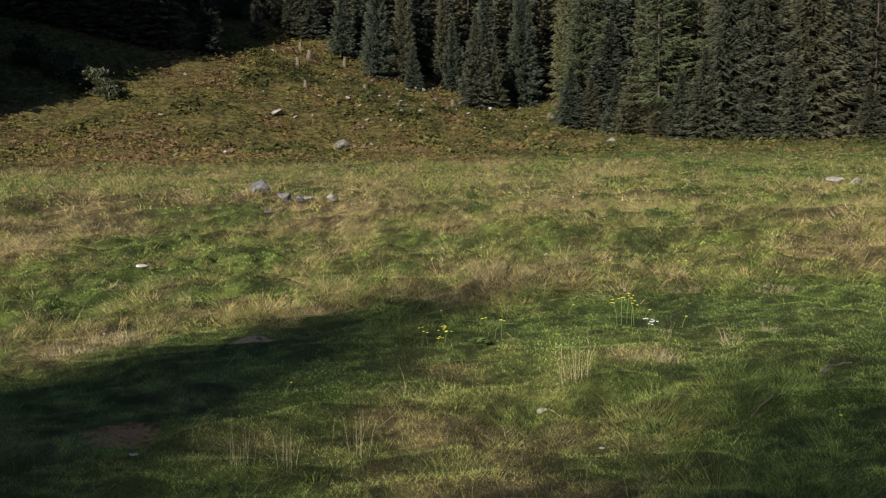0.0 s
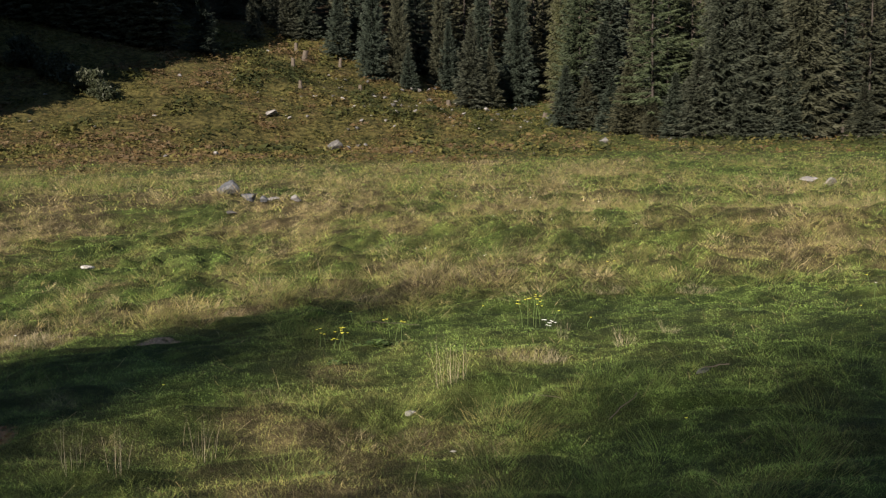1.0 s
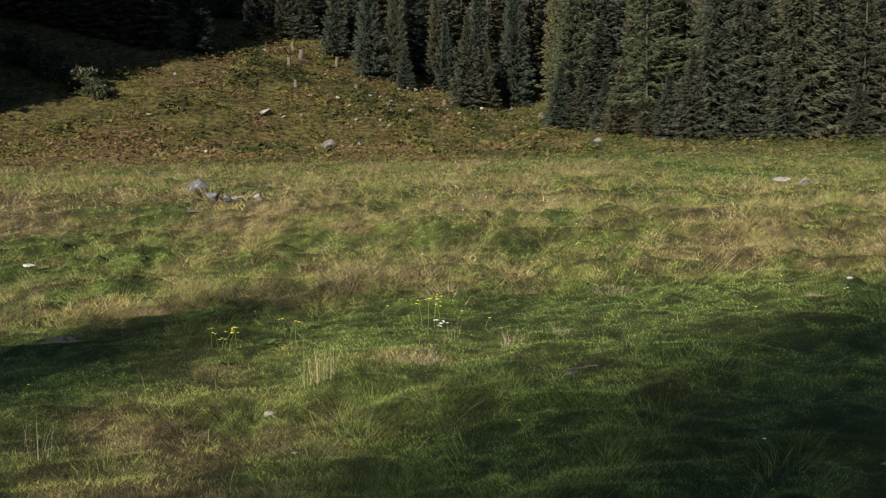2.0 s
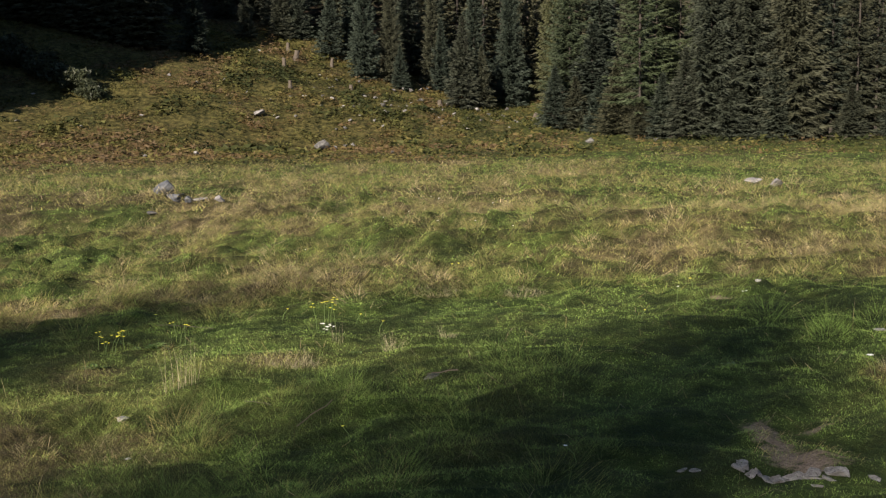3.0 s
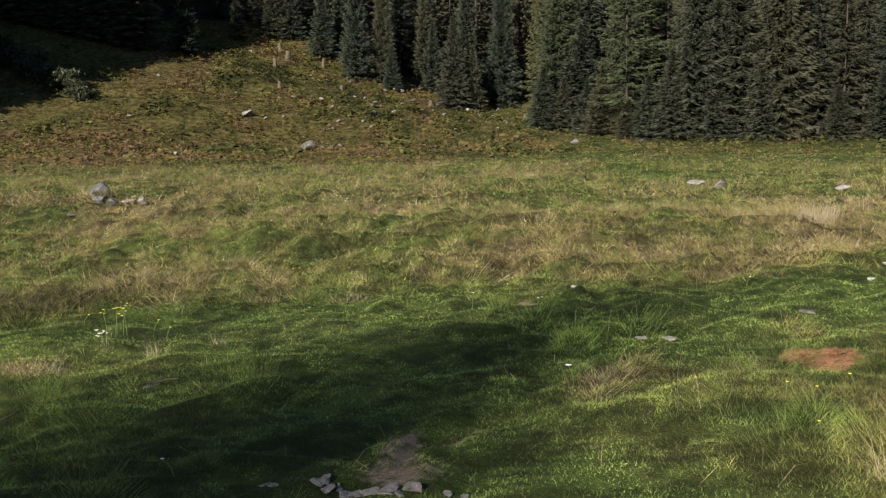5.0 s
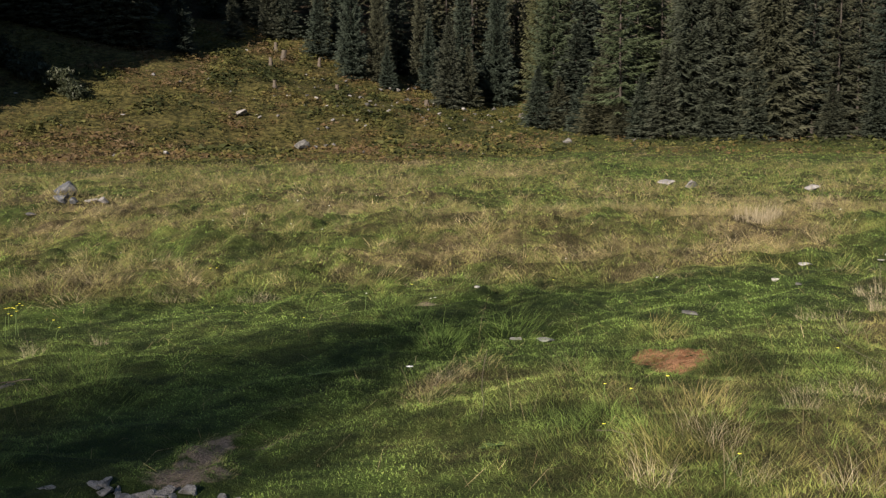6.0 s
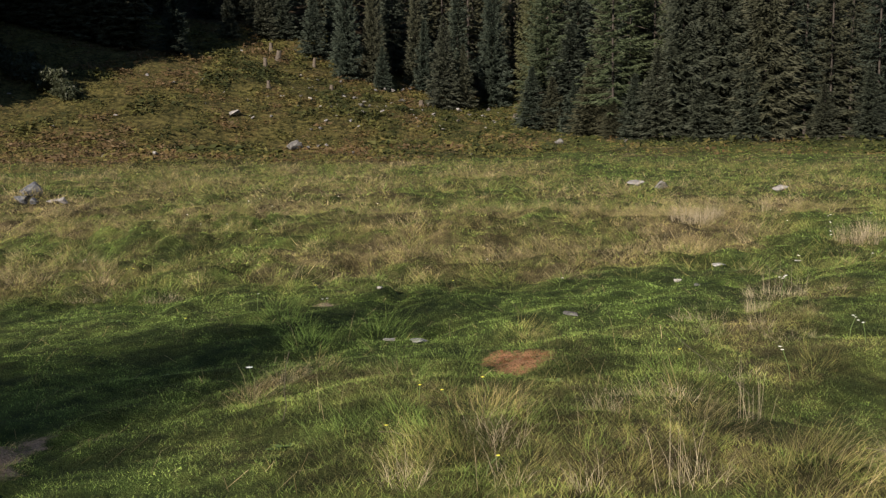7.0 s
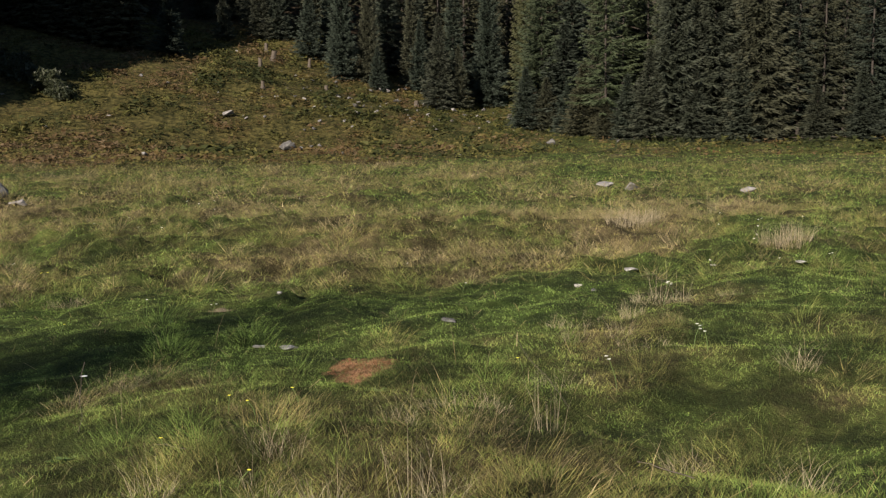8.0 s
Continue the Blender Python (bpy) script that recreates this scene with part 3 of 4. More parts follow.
def shade_groves():
    rng = np.random.default_rng(17)
    for outline, reach in zip(SHADE_OUTLINES + SHADE_OUTLINES[1:], ((-7.2, -2.7, 50), (-1.9, 0.4, 11), (0.4, 2.3, 17))):
        for across in np.linspace(*reach):
            tip_y = float(np.interp(across, [p[0] for p in outline], [p[1] for p in outline])) + rng.uniform(-0.7, 1.1)
            height = rng.uniform(31, 39)
            far = (height - 0.3 * (45 + tip_y)) / (math.tan(radians(SUN_HEIGHT)) - 0.3 * AWAY.y)  # on the unseen slope added behind the meadow
            CROWD.append(((across + AWAY.x * tip_y) / AWAY.y - AWAY.x * far, tip_y - AWAY.y * far, height, 1.05))


shade_groves()


def side_wood():
    """The unseen wood on the added spur beside the hillside, and the shaded spruces at its foot."""
    rng = np.random.default_rng(8)
    spots = []
    while len(spots) < 100:
        # very tall trees kept out of view, added to shade the upper hillside
        s, l = 27 + 44 * rng.random() ** 1.6, -2.4 + 36 * rng.random() ** 1.9
        x, y = -39.6 - AWAY.x * s - AWAY.y * l, 125 - AWAY.y * s + AWAY.x * l
        if x < -0.466 * y - 4 and all((x - a) ** 2 + (y - b) ** 2 > 2.2**2 for a, b in spots):
            spots.append((x, y))
            CROWD.append((x, y, rng.uniform(33, 41), 1.2))
    # extra spruces that fill the shaded corner with dark
    for k in range(90):
        x = -76 + 38 * ((k * 0.618) % 1)
        CROWD.append((x, 131 + 0.5 * (x + 38) + 24 * ((k * 0.382) % 1), rng.uniform(11, 22), 1.3))


side_wood()


def build_crowd():
    """All the trees of CROWD as one mass, from four plain model trees."""
    models = []
    for seed in range(4):
        rng = np.random.default_rng(30 + seed)
        made = []
        for data in (crown_data(rng, 24, 2.9, SPRUCE, whorls=24, arms=6, nodes=3, fine=1.3, twigs=3, thick=2.4), trunk_data(rng, 23, 0.36, BARK)):
            pts, idx, fac = np.zeros(3 * len(data.vertices)), np.zeros(3 * len(data.polygons), int), np.zeros(3 * len(data.vertices))
            data.vertices.foreach_get("co", pts)
            data.loops.foreach_get("vertex_index", idx)
            if "lie" in data.attributes:
                data.attributes["lie"].data.foreach_get("vector", fac)
            tip_values = np.zeros(len(data.vertices))
            if "toward_tip" in data.attributes:
                data.attributes["toward_tip"].data.foreach_get("value", tip_values)
            made.append((pts.reshape(-1, 3), idx.reshape(-1, 3), fac.reshape(-1, 3), tip_values))
            bpy.data.meshes.remove(data)
        models.append(made)
    points, tris, facing, toward_tip, slots, start = [], [], [], [], [], 0
    rng = np.random.default_rng(40)
    for n, (x, y, height, wide) in enumerate(CROWD):
        k, a = height / 24, rng.uniform(0, 6.28)
        turn = np.array([[math.cos(a), math.sin(a), 0], [-math.sin(a), math.cos(a), 0], [0, 0, 1]])
        for slot, (p, t, f, g) in enumerate(models[n % 4]):
            points.append((p @ turn) * (k * wide, k * wide, k) + (x, y, float(land(x, y)) - 0.1))
            facing.append(f @ turn)
            toward_tip.append(g)
            tris.append(t + start)
            slots.append(np.full(len(t), slot, np.int32))
            start += len(p)
    data = tri_data("distant_forest", np.concatenate(points), np.concatenate(tris), SPRUCE, lie=np.concatenate(facing), toward_tip=np.concatenate(toward_tip))
    data.materials.append(BARK)
    data.polygons.foreach_set("material_index", np.concatenate(slots))
    tagged(new("distant_forest", data), "dense dark spruce forest behind and beside the hillside, with unseen trees added for shade", "forest", kind="stuff")


build_crowd()


# ---- grass and heath ----
def scatter(rng, count, y0, y1):
    """Random places over a stretch of the meadow that widens with distance."""
    y = np.sqrt(rng.uniform(y0 * y0, y1 * y1, count)) if y0 > 12 else rng.uniform(y0, y1, count)
    left, right = -0.49 * y - 0.6, 8.2 + 0.43 * y
    return rng.uniform(0, 1, count) * (right - left) + left, y


def kept(x, y):
    """Which places carry grass: hardly the bare earth."""
    bare = np.maximum(bareness(x, y, RED_BARE), bareness(x, y, GREY_BARE))
    return bare + 0.55 * wave(x, y, 0.13, 40) + 0.6 * wave(x, y, 0.045, 45) < 0.8


def build_grass():
    """A carpet of short blades with tussocks of longer, bent-over blades in it."""
    rng = np.random.default_rng(3)
    layers = []
    for carpet, tussocks, each, y0, y1, thick, whole in [
        (320000, 3000, 26, 3.2, 7.0, 0.0019, True), (250000, 4600, 18, 7.0, 12.0, 0.0029, True), (170000, 6500, 15, 12.0, 22.0, 0.0065, False),
        (120000, 11000, 11, 22.0, 48.0, 0.019, False), (100000, 13000, 9, 48.0, 100.0, 0.048, False)]:
        low = 0.55 if y0 < 7 else 0.65 if y0 < 12 else 0.8 if y0 < 22 else 0.85
        far = min(1.0, max(0.0, (y0 - 7) / 30))
        x, y = scatter(rng, carpet, y0, y1)
        hold = kept(x, y) & (rng.random(carpet) > heathy(x, y) * 0.9)
        x, y = x[hold], y[hold]
        n, d = len(x), dryness(x, y)
        height = rng.uniform(0.018, 0.058, n) * (1 + 1.2 * far) * (0.65 + 0.5 * d + 0.4 * rankness(x, y))
        layers.append(blades(rng, x, y, land(x, y), height, thick * (1.15 if y0 < 7 else 1.0) * rng.uniform(1.2, 2.3, n), rng.uniform(0, 6.28, n), np.clip(rng.normal(0.8, 0.2, n), 0.05, 0.98), np.clip(d * 0.8 - 0.06 + rng.normal(0, 0.1, n), 0, 1), False, lie(x, y, 0.05 + 0.1 * far) * (1 + 2.5 * far)))
        cx, cy = scatter(rng, tussocks, y0, y1)
        cd = np.clip(dryness(cx, cy) + rng.normal(0, 0.19, tussocks), 0, 1)
        hold = kept(cx, cy) & (rng.random(tussocks) < (1.1 * rankness(cx, cy) if y0 < 12 else 1.6 * (cd - 0.2))) & (rng.random(tussocks) > heathy(cx, cy) * 0.9)
        cx, cy, cd = cx[hold], cy[hold], cd[hold]
        m = len(cx)
        size = rng.uniform(0.5, 1.25, m) * (0.45 + 0.8 * cd) * (1 + 0.6 * far)
        a, r = rng.uniform(0, 6.28, (m, each)), np.sqrt(rng.random((m, each)))
        wide = (0.09 * size * (1 + 0.8 * far))[:, None]
        bx, by = (cx[:, None] + np.cos(a) * r * wide).ravel(), (cy[:, None] + np.sin(a) * r * wide).ravel()
        sway = (3.4 * wave(cx, cy, 0.9, 43) + 2 * wave(cx, cy, 3.2, 44))[:, None]
        toward = np.arctan2(np.sin(a) * r + 0.4 * np.sin(sway), np.cos(a) * r + 0.4 * np.cos(sway)) + rng.normal(0, 0.35, a.shape)
        height = (low * size[:, None] * rng.uniform(0.05, 0.17, a.shape)).ravel()
        lean = np.clip(0.62 + 0.38 * r + rng.normal(0, 0.15, a.shape), 0.05, 0.98).ravel()
        tone = np.clip(np.repeat(cd, each) + rng.normal(0, 0.1, m * each), 0, 1)
        dome = np.repeat(lie(cx, cy, 0.1), each, 0) + 0.55 * np.stack([(np.cos(a) * r).ravel(), (np.sin(a) * r).ravel(), np.zeros(m * each)], -1)
        layers.append(blades(rng, bx, by, land(bx, by), height, thick * (0.72 if whole else 1.0) * rng.uniform(0.6, 1.3, m * each), toward.ravel(), lean, tone, whole, dome * (1 + 2 * far)))
    # thick hummocks of old grass
    for count, each, y0, y1, thick, wide0, whole in [(800, 120, 3.9, 10.5, 0.0016, 0.125, True), (3300, 66, 10.2, 24.0, 0.0046, 0.17, False), (4800, 28, 24.0, 62.0, 0.012, 0.32, False), (280, 230, 3.6, 7.6, 0.0013, 0.15, True), (140, 200, 7.6, 10.5, 0.0019, 0.17, True)]:
        cx, cy = scatter(rng, count, y0, y1)
        cd = np.clip(0.6 * dryness(cx, cy) + rng.normal(0.33 if each < 150 else 0.14, 0.24, count), 0.05, 1)
        hold = kept(cx, cy) & (rng.random(count) < (1.3 * (rankness(cx, cy) - 0.2) if each > 150 else 1.5 * (dryness(cx, cy) - 0.25) if y0 < 10 else 0.15 + 1.3 * dryness(cx, cy))) & (rng.random(count) > heathy(cx, cy))
        cx, cy, cd = cx[hold], cy[hold], cd[hold]
        m = len(cx)
        size = rng.uniform(0.5, 1.35, m)
        a, r = rng.uniform(0, 6.28, (m, each)), np.sqrt(rng.random((m, each)))
        spread = wide0 * size[:, None] * (1 + 0.35 * np.sin(2 * a + rng.uniform(0, 6.28, (m, 1))))
        bx, by = (cx[:, None] + np.cos(a) * r * spread * 1.25).ravel(), (cy[:, None] + np.sin(a) * r * spread * 0.85).ravel()
        rise = ((0.95 if whole else 0.75) * wide0 * size[:, None] * (1 - r**2) * rng.uniform(0.75, 1.1, a.shape)).ravel()
        sway = (3.4 * wave(cx, cy, 0.9, 43) + 2 * wave(cx, cy, 3.2, 44))[:, None]
        toward = np.arctan2(np.sin(a) * r + 0.3 * np.sin(sway), np.cos(a) * r + 0.3 * np.cos(sway)) + rng.normal(0, 0.4, a.shape)
        height = (size[:, None] * wide0 * rng.uniform(0.5, 1.25 if each < 150 else 1.6, a.shape)).ravel()
        lean = np.clip((0.62 if not whole else 0.8 if each < 150 else 0.72) + 0.3 * r + rng.normal(0, 0.13, a.shape), 0.05, 0.99).ravel()
        tone = np.clip(np.repeat(cd, each) + rng.normal(0, 0.09, m * each), 0, 1)
        dome = np.repeat(lie(cx, cy, 0.15), each, 0) + 1.1 * np.stack([(np.cos(a) * r).ravel(), (np.sin(a) * r).ravel(), np.zeros(m * each)], -1)
        layers.append(blades(rng, bx, by, land(bx, by) + rise, height, thick * rng.uniform(0.6, 1.3, m * each), toward.ravel(), lean, tone, whole, dome))
    # clover-like leaves low in the short turf
    x, y = scatter(rng, 90000, 3.3, 11.0)
    hold = kept(x, y) & (rng.random(len(x)) < 1.15 - 1.3 * dryness(x, y) + 0.9 * wave(x, y, 0.5, 47))
    x, y = x[hold], y[hold]
    n = len(x)
    size = rng.uniform(0.005, 0.011, n) * (1 + 0.06 * (y - 3)) * (1 + 0.5 * wave(x, y, 0.3, 48))
    layers.append(blades(rng, x, y, land(x, y) + rng.uniform(0.004, 0.03, n), size, size * rng.uniform(0.5, 0.8, n), rng.uniform(0, 6.28, n), rng.uniform(0.5, 0.97, n), np.clip(rng.uniform(0.0, 0.2, n), 0, 1), False, lie(x, y, 0.05)))
    # dead straw trodden into the bare earth
    for bx, by, rx, ry in GREY_BARE:
        n = int(2600 * (rx + 0.05) * (ry + 0.05)) + 20
        a, r = rng.uniform(0, 6.28, n), np.sqrt(rng.random(n))
        x, y = bx + np.cos(a) * r * (rx * 1.1 + 0.03), by + np.sin(a) * r * (ry * 1.1 + 0.03)
        layers.append(blades(rng, x, y, land(x, y) + rng.uniform(0.004, 0.02, n), rng.uniform(0.02, 0.085, n), rng.uniform(0.001, 0.0026, n), rng.normal(0.3, 0.9, n), np.full(n, 0.97), rng.uniform(0.55, 1, n)))
    # grass beside and behind the path
    x, y = rng.uniform(-9, 17, 60000), rng.uniform(-7, 3.2, 60000)
    d = dryness(x, y)
    layers.append(blades(rng, x, y, land(x, y), rng.uniform(0.03, 0.1, 60000) * (0.7 + d), np.full(60000, 0.01), rng.uniform(0, 6.28, 60000), rng.uniform(0.4, 0.97, 60000), d, False))
    # loose bleached stalks standing above the turf
    x, y = scatter(rng, 2400, 3.4, 24)
    hold = (dryness(x, y) > 0.4) | (rankness(x, y) > 0.6)
    x, y = x[hold], y[hold]
    n = len(x)
    layers.append(blades(rng, x, y, land(x, y), rng.uniform(0.08, 0.34, n), np.full(n, 0.0017) + 0.00014 * y, rng.uniform(0, 6.28, n), np.clip(rng.normal(0.55, 0.28, n), 0, 0.97), rng.uniform(0.7, 1, n)))
    # bleached stalks lying on the turf
    x, y = scatter(rng, 1500, 3.4, 14)
    n = len(x)
    layers.append(blades(rng, x, y, land(x, y) + 0.02, rng.uniform(0.06, 0.24, n), np.full(n, 0.0022) + 0.0002 * y, rng.uniform(0, 6.28, n), np.full(n, 0.985), rng.uniform(0.75, 1, n)))
    p, t, v, f = joined(layers)
    tagged(new("meadow_grass", tri_data("meadow_grass", p, t, GRASS, dry=v, lie=f)), "short green turf with straw-coloured tussocks of dry grass", "grass", kind="stuff")


build_grass()


def build_heath():
    """Low heather and bilberry bushes as many small leafy clumps."""
    rng = np.random.default_rng(4)
    x, y = rng.uniform(-66, 62, 84000), 44 + 112 * rng.random(84000) ** 0.8
    hold = (rng.random(len(x)) < heathy(x, y) * 0.95) & (y < wood_edge(x) + np.where(x < 11, 7, 1)) & (x > -0.5 * y - 3) & (x < 0.45 * y + 12)
    x, y = x[hold], y[hold]
    n, k = len(x), 8
    size = (0.14 + 0.46 * rng.random(n) ** 2.5) * (1 + 0.6 * wave(x, y, 2.6, 51)) * np.clip(y / 90, 0.6, 1.1)
    tone = np.clip(0.38 + 0.45 * wave(x, y * 0.5, 8, 52) + 0.62 * wave(x, y * 0.6, 2.2, 53) + 0.36 * wave(x, y * 0.6, 0.8, 54) + 0.15 / (1 + np.exp((x + 26) / 5)) + 0.06 / (1 + np.exp((x + 12) / 4)) - 0.04 / (1 + np.exp((7 - x) / 3)), 0, 0.84)
    size = size * (1 + 0.5 * np.clip(0.3 - tone, 0, 0.3) / 0.3)
    c = np.stack([x, y, land(x, y)], -1)[:, None, None]
    a = rng.uniform(0, 6.28, (n, k))
    up = rng.uniform(0.08, 0.7, (n, k))
    out = np.stack([np.cos(a) * (1.2 - 0.7 * up), np.sin(a) * (1.2 - 0.7 * up), up], -1)[:, :, None]
    leaf = rng.normal(0, 0.19, (n, k, 3, 3)) * (1.3, 1.3, 0.7)
    pts = (c + (out + leaf) * size[:, None, None, None]).reshape(-1, 3)
    face = np.repeat((lie(x, y, 0.6)[:, None] + 0.7 * out[:, :, 0] - (0, 0, 0.3)).reshape(-1, 3), 3, 0)
    tagged(new("heath", tri_data("heath", pts, np.arange(len(pts)).reshape(-1, 3), HEATH, dry=np.repeat(tone, 3 * k), lie=face)), "low olive and rust heather and bilberry on the hillside", "heath", kind="stuff")


build_heath()


# ---- stones ----
def stone_data(seed, material, flat=0.6, detail=2):
    """A broken, faceted stone about one metre across."""
    rng = np.random.default_rng(seed)
    bm = bmesh.new()
    bmesh.ops.create_icosphere(bm, subdivisions=detail, radius=0.5)
    cuts = [(Vector(rng.normal(0, 1, 3)).normalized(), rng.uniform(0.12, 0.36)) for _ in range(12)]
    for v in bm.verts:
        for axis, depth in cuts:
            over = v.co.dot(axis) - depth
            if over > 0:
                v.co -= axis * over * 0.97
        v.co += v.co.normalized() * 0.035 * noise.noise(v.co * 5 + Vector((seed, 0, 0))) * 1.6
        v.co.z *= flat
    return from_bmesh("stone", bm, material, smooth=False)


ROUGH = [stone_data(s, STONE, f) for s, f in ((1, 0.62), (2, 0.75), (3, 0.5))]
DARK_BOULDER = [stone_data(s, BLUE_GREY, f, 3) for s, f in ((7, 0.95), (8, 1.1))]
BOULDER = [stone_data(s, STONE, f, 3) for s, f in ((7, 0.95), (8, 1.1))]
BROKEN = [stone_data(s, DULL, f, 3) for s, f in ((31, 0.7), (32, 0.6), (33, 0.8))]
GREY_SLAB = stone_data(44, STONE, 0.36)
FLAT_SLAB = stone_data(44, DULL, 0.36)
LIGHT = [stone_data(s, PALE, f) for s, f in ((4, 0.3), (5, 0.45), (6, 0.6))]


def stone(data, x, y, size, label, group="", wide=1.0, sink=0.12, turn=None):
    ob = new("stone", data)
    ob.matrix_basis = on_land(x, y, sink * size, random.uniform(0, 360) if turn is None else turn)
    ob.scale = (size * wide, size, size)
    return tagged(ob, label, "stone", group)


NEAR, HILL = "stones lying in the meadow grass", "boulders scattered over the hillside"
stone(DARK_BOULDER[0], -5.88, 27.80, 0.68, "grey angular boulder in the meadow grass", NEAR, 1.2, -0.2, 30)
stone(DARK_BOULDER[1], -4.44, 24.47, 0.44, "grey angular boulder in the meadow grass", NEAR, 1.2, -0.36, 200)
stone(DARK_BOULDER[0], -3.99, 24.15, 0.27, "small grey stone beside larger boulders", NEAR, 1.2, -0.45)
stone(BROKEN[1], -4.03, 25.32, 0.4, "flat grey stone beside larger boulders", NEAR, 1.5, -0.25, 15)
stone(BROKEN[0], -3.25, 23.97, 0.3, "flat grey stone beside larger boulders", NEAR, 1.3, -0.4)
stone(GREY_SLAB, -4.58, 23.02, 0.36, "flat grey stone sunk in the grass", NEAR, 1.5, -0.3)
stone(BROKEN[1], 10.95, 31.6, 0.6, "pale weathered stone lying in the grass", NEAR, 1.1, -0.32, 40)
stone(BROKEN[0], 11.7, 32.2, 0.5, "pale flat stone lying in the grass", NEAR, 1.3, -0.32, 10)
stone(FLAT_SLAB, 14.8, 30.4, 0.75, "long pale slab lying in the grass", NEAR, 1.4, -0.16, 5)
stone(LIGHT[0], 9.19, 11.8, 0.22, "pale flat stone in the short grass", NEAR, 1.35, -0.12, 0)
stone(LIGHT[0], 10.2, 12.3, 0.12, "small pale stone in the short grass", NEAR, 1.3, -0.3)
stone(LIGHT[0], 10.95, 11.5, 0.16, "narrow pale stone in the short grass", NEAR, 1.6, -0.3, 20)
stone(LIGHT[0], 6.16, 8.06, 0.2, "white flat stone in the short grass", NEAR, 1.35, 0.02, 8)
stone(LIGHT[0], 5.97, 8.08, 0.13, "white flat stone in the short grass", NEAR, 1.0, -0.1)
stone(LIGHT[1], 0.57, 6.48, 0.13, "whitish stone lying in the turf", NEAR, 1.1, -0.15)
stone(LIGHT[1], -5.18, 15.9, 0.34, "whitish flat stone in green turf", NEAR, 1.2, -0.25)
stone(ROUGH[2], 2.55, 6.85, 0.13, "grey stone half sunk in the turf", NEAR, 1.3, 0.0)
stone(LIGHT[0], -1.81, 5.46, 0.08, "small white stone beside bare earth", NEAR, 1.2, -0.3)
stone(LIGHT[0], 0.89, 5.71, 0.05, "small white chip in the turf", NEAR, 1.4, -0.2)
stone(LIGHT[1], 8.53, 10.5, 0.12, "pale flat stone in the short grass", NEAR, 1.6, -0.05)
stone(ROUGH[0], 8.67, 10.15, 0.12, "grey flat stone in the short grass", NEAR, 1.6, -0.05)
stone(ROUGH[2], 7.39, 8.63, 0.13, "grey flat stone in the short grass", NEAR, 1.6, -0.02)
stone(LIGHT[1], 5.62, 10.42, 0.1, "small pale stone on trodden ground", NEAR, 1.3, -0.1)
for k in range(15):
    u = k / 14
    x, y = 4.05 + 0.4 * u + 0.014 * math.sin(k * 5.1), 4.6 - 0.06 * u + 0.03 * math.sin(k * 2.3)
    stone(BROKEN[k % 3], x, y, 0.105 + 0.035 * math.sin(k * 1.9), "pale broken stone along the bare track", "stones edging the bare track", 1.15, 0.05)
for x, y, size in [(4.62, 4.52, 0.1), (4.7, 4.48, 0.07), (3.8, 4.62, 0.08), (3.86, 4.57, 0.06), (4.33, 4.4, 0.06)]:
    stone(BROKEN[1], x, y, size, "pale broken stone along the bare track", "stones edging the bare track", 1.25, 0.02)
# x, y, width
LOW_ON_HILL = [
    (-33.6, 120.2, 0.62), (-32.6, 106.9, 0.49), (-21.5, 112.4, 1.02), (-19.7, 113.0, 0.51), (-17.9, 114.2, 0.45), (-16.0, 120.1, 0.41), (-13.6, 120.4, 0.62), (-8.5, 120.3, 0.68), (-12.3, 113.3, 0.52), (-13.2, 112.5, 0.45),
    (-13.9, 105.1, 1.43), (-13.6, 107.5, 0.73), (-12.5, 106.9, 0.55), (-11.6, 107.3, 0.55), (-10.9, 108.5, 0.49), (-4.4, 81.4, 0.37), (-29.9, 118.6, 0.34), (-44.9, 109.2, 0.43), (-42.5, 99.9, 0.45), (-36.5, 100.8, 0.34),
    (-21.9, 75.6, 0.34), (-18.6, 76.9, 0.52), (0.9, 114.2, 0.58), (4.9, 77.2, 0.35), (12.3, 97.8, 0.78), (18.8, 99.4, 0.51), (-12.2, 116.2, 0.46),
]
HIGH_ON_HILL = [
    (-19.6, 120.6, 0.41), (-18.3, 121.7, 0.42), (-16.4, 123.6, 0.49), (-15.1, 122.9, 0.63), (-9.2, 123.9, 0.85), (-5.7, 136.6, 1.09), (-6.6, 122.6, 0.56), (-25.4, 121.8, 0.42), (-27.7, 122.1, 0.42), (-31.6, 134.4, 0.46),
    (-27.1, 139.1, 0.47), (-18.6, 135.4, 0.46), (-17.2, 137.0, 0.47), (-13.9, 138.8, 0.47), (1.8, 136.8, 0.86), (5.6, 139.5, 0.63), (-2.4, 138.8, 0.71), (9.1, 129.3, 0.66), (4.8, 134.6, 0.54), (-2.5, 121.1, 0.48),
    (-9.3, 139.4, 0.63), (-8.3, 140.6, 0.56), (-7.2, 141.0, 0.72), (-6.1, 143.2, 0.65), (-5.2, 145.3, 0.58), (-18.2, 125.2, 0.36), (-12.3, 129.3, 0.44), (-10.7, 129.1, 0.51), (-1.0, 129.1, 0.44), (-3.8, 130.3, 0.52),
]
for x, y, size in LOW_ON_HILL + HIGH_ON_HILL:
    stone((BROKEN + BOULDER + BROKEN)[int(abs(x) * 10) % 8], x, y, size * 1.15, "weathered grey boulder among heath on the slope" if size > 0.6 else "small weathered grey rock among heath", HILL, 1.35, -0.36)


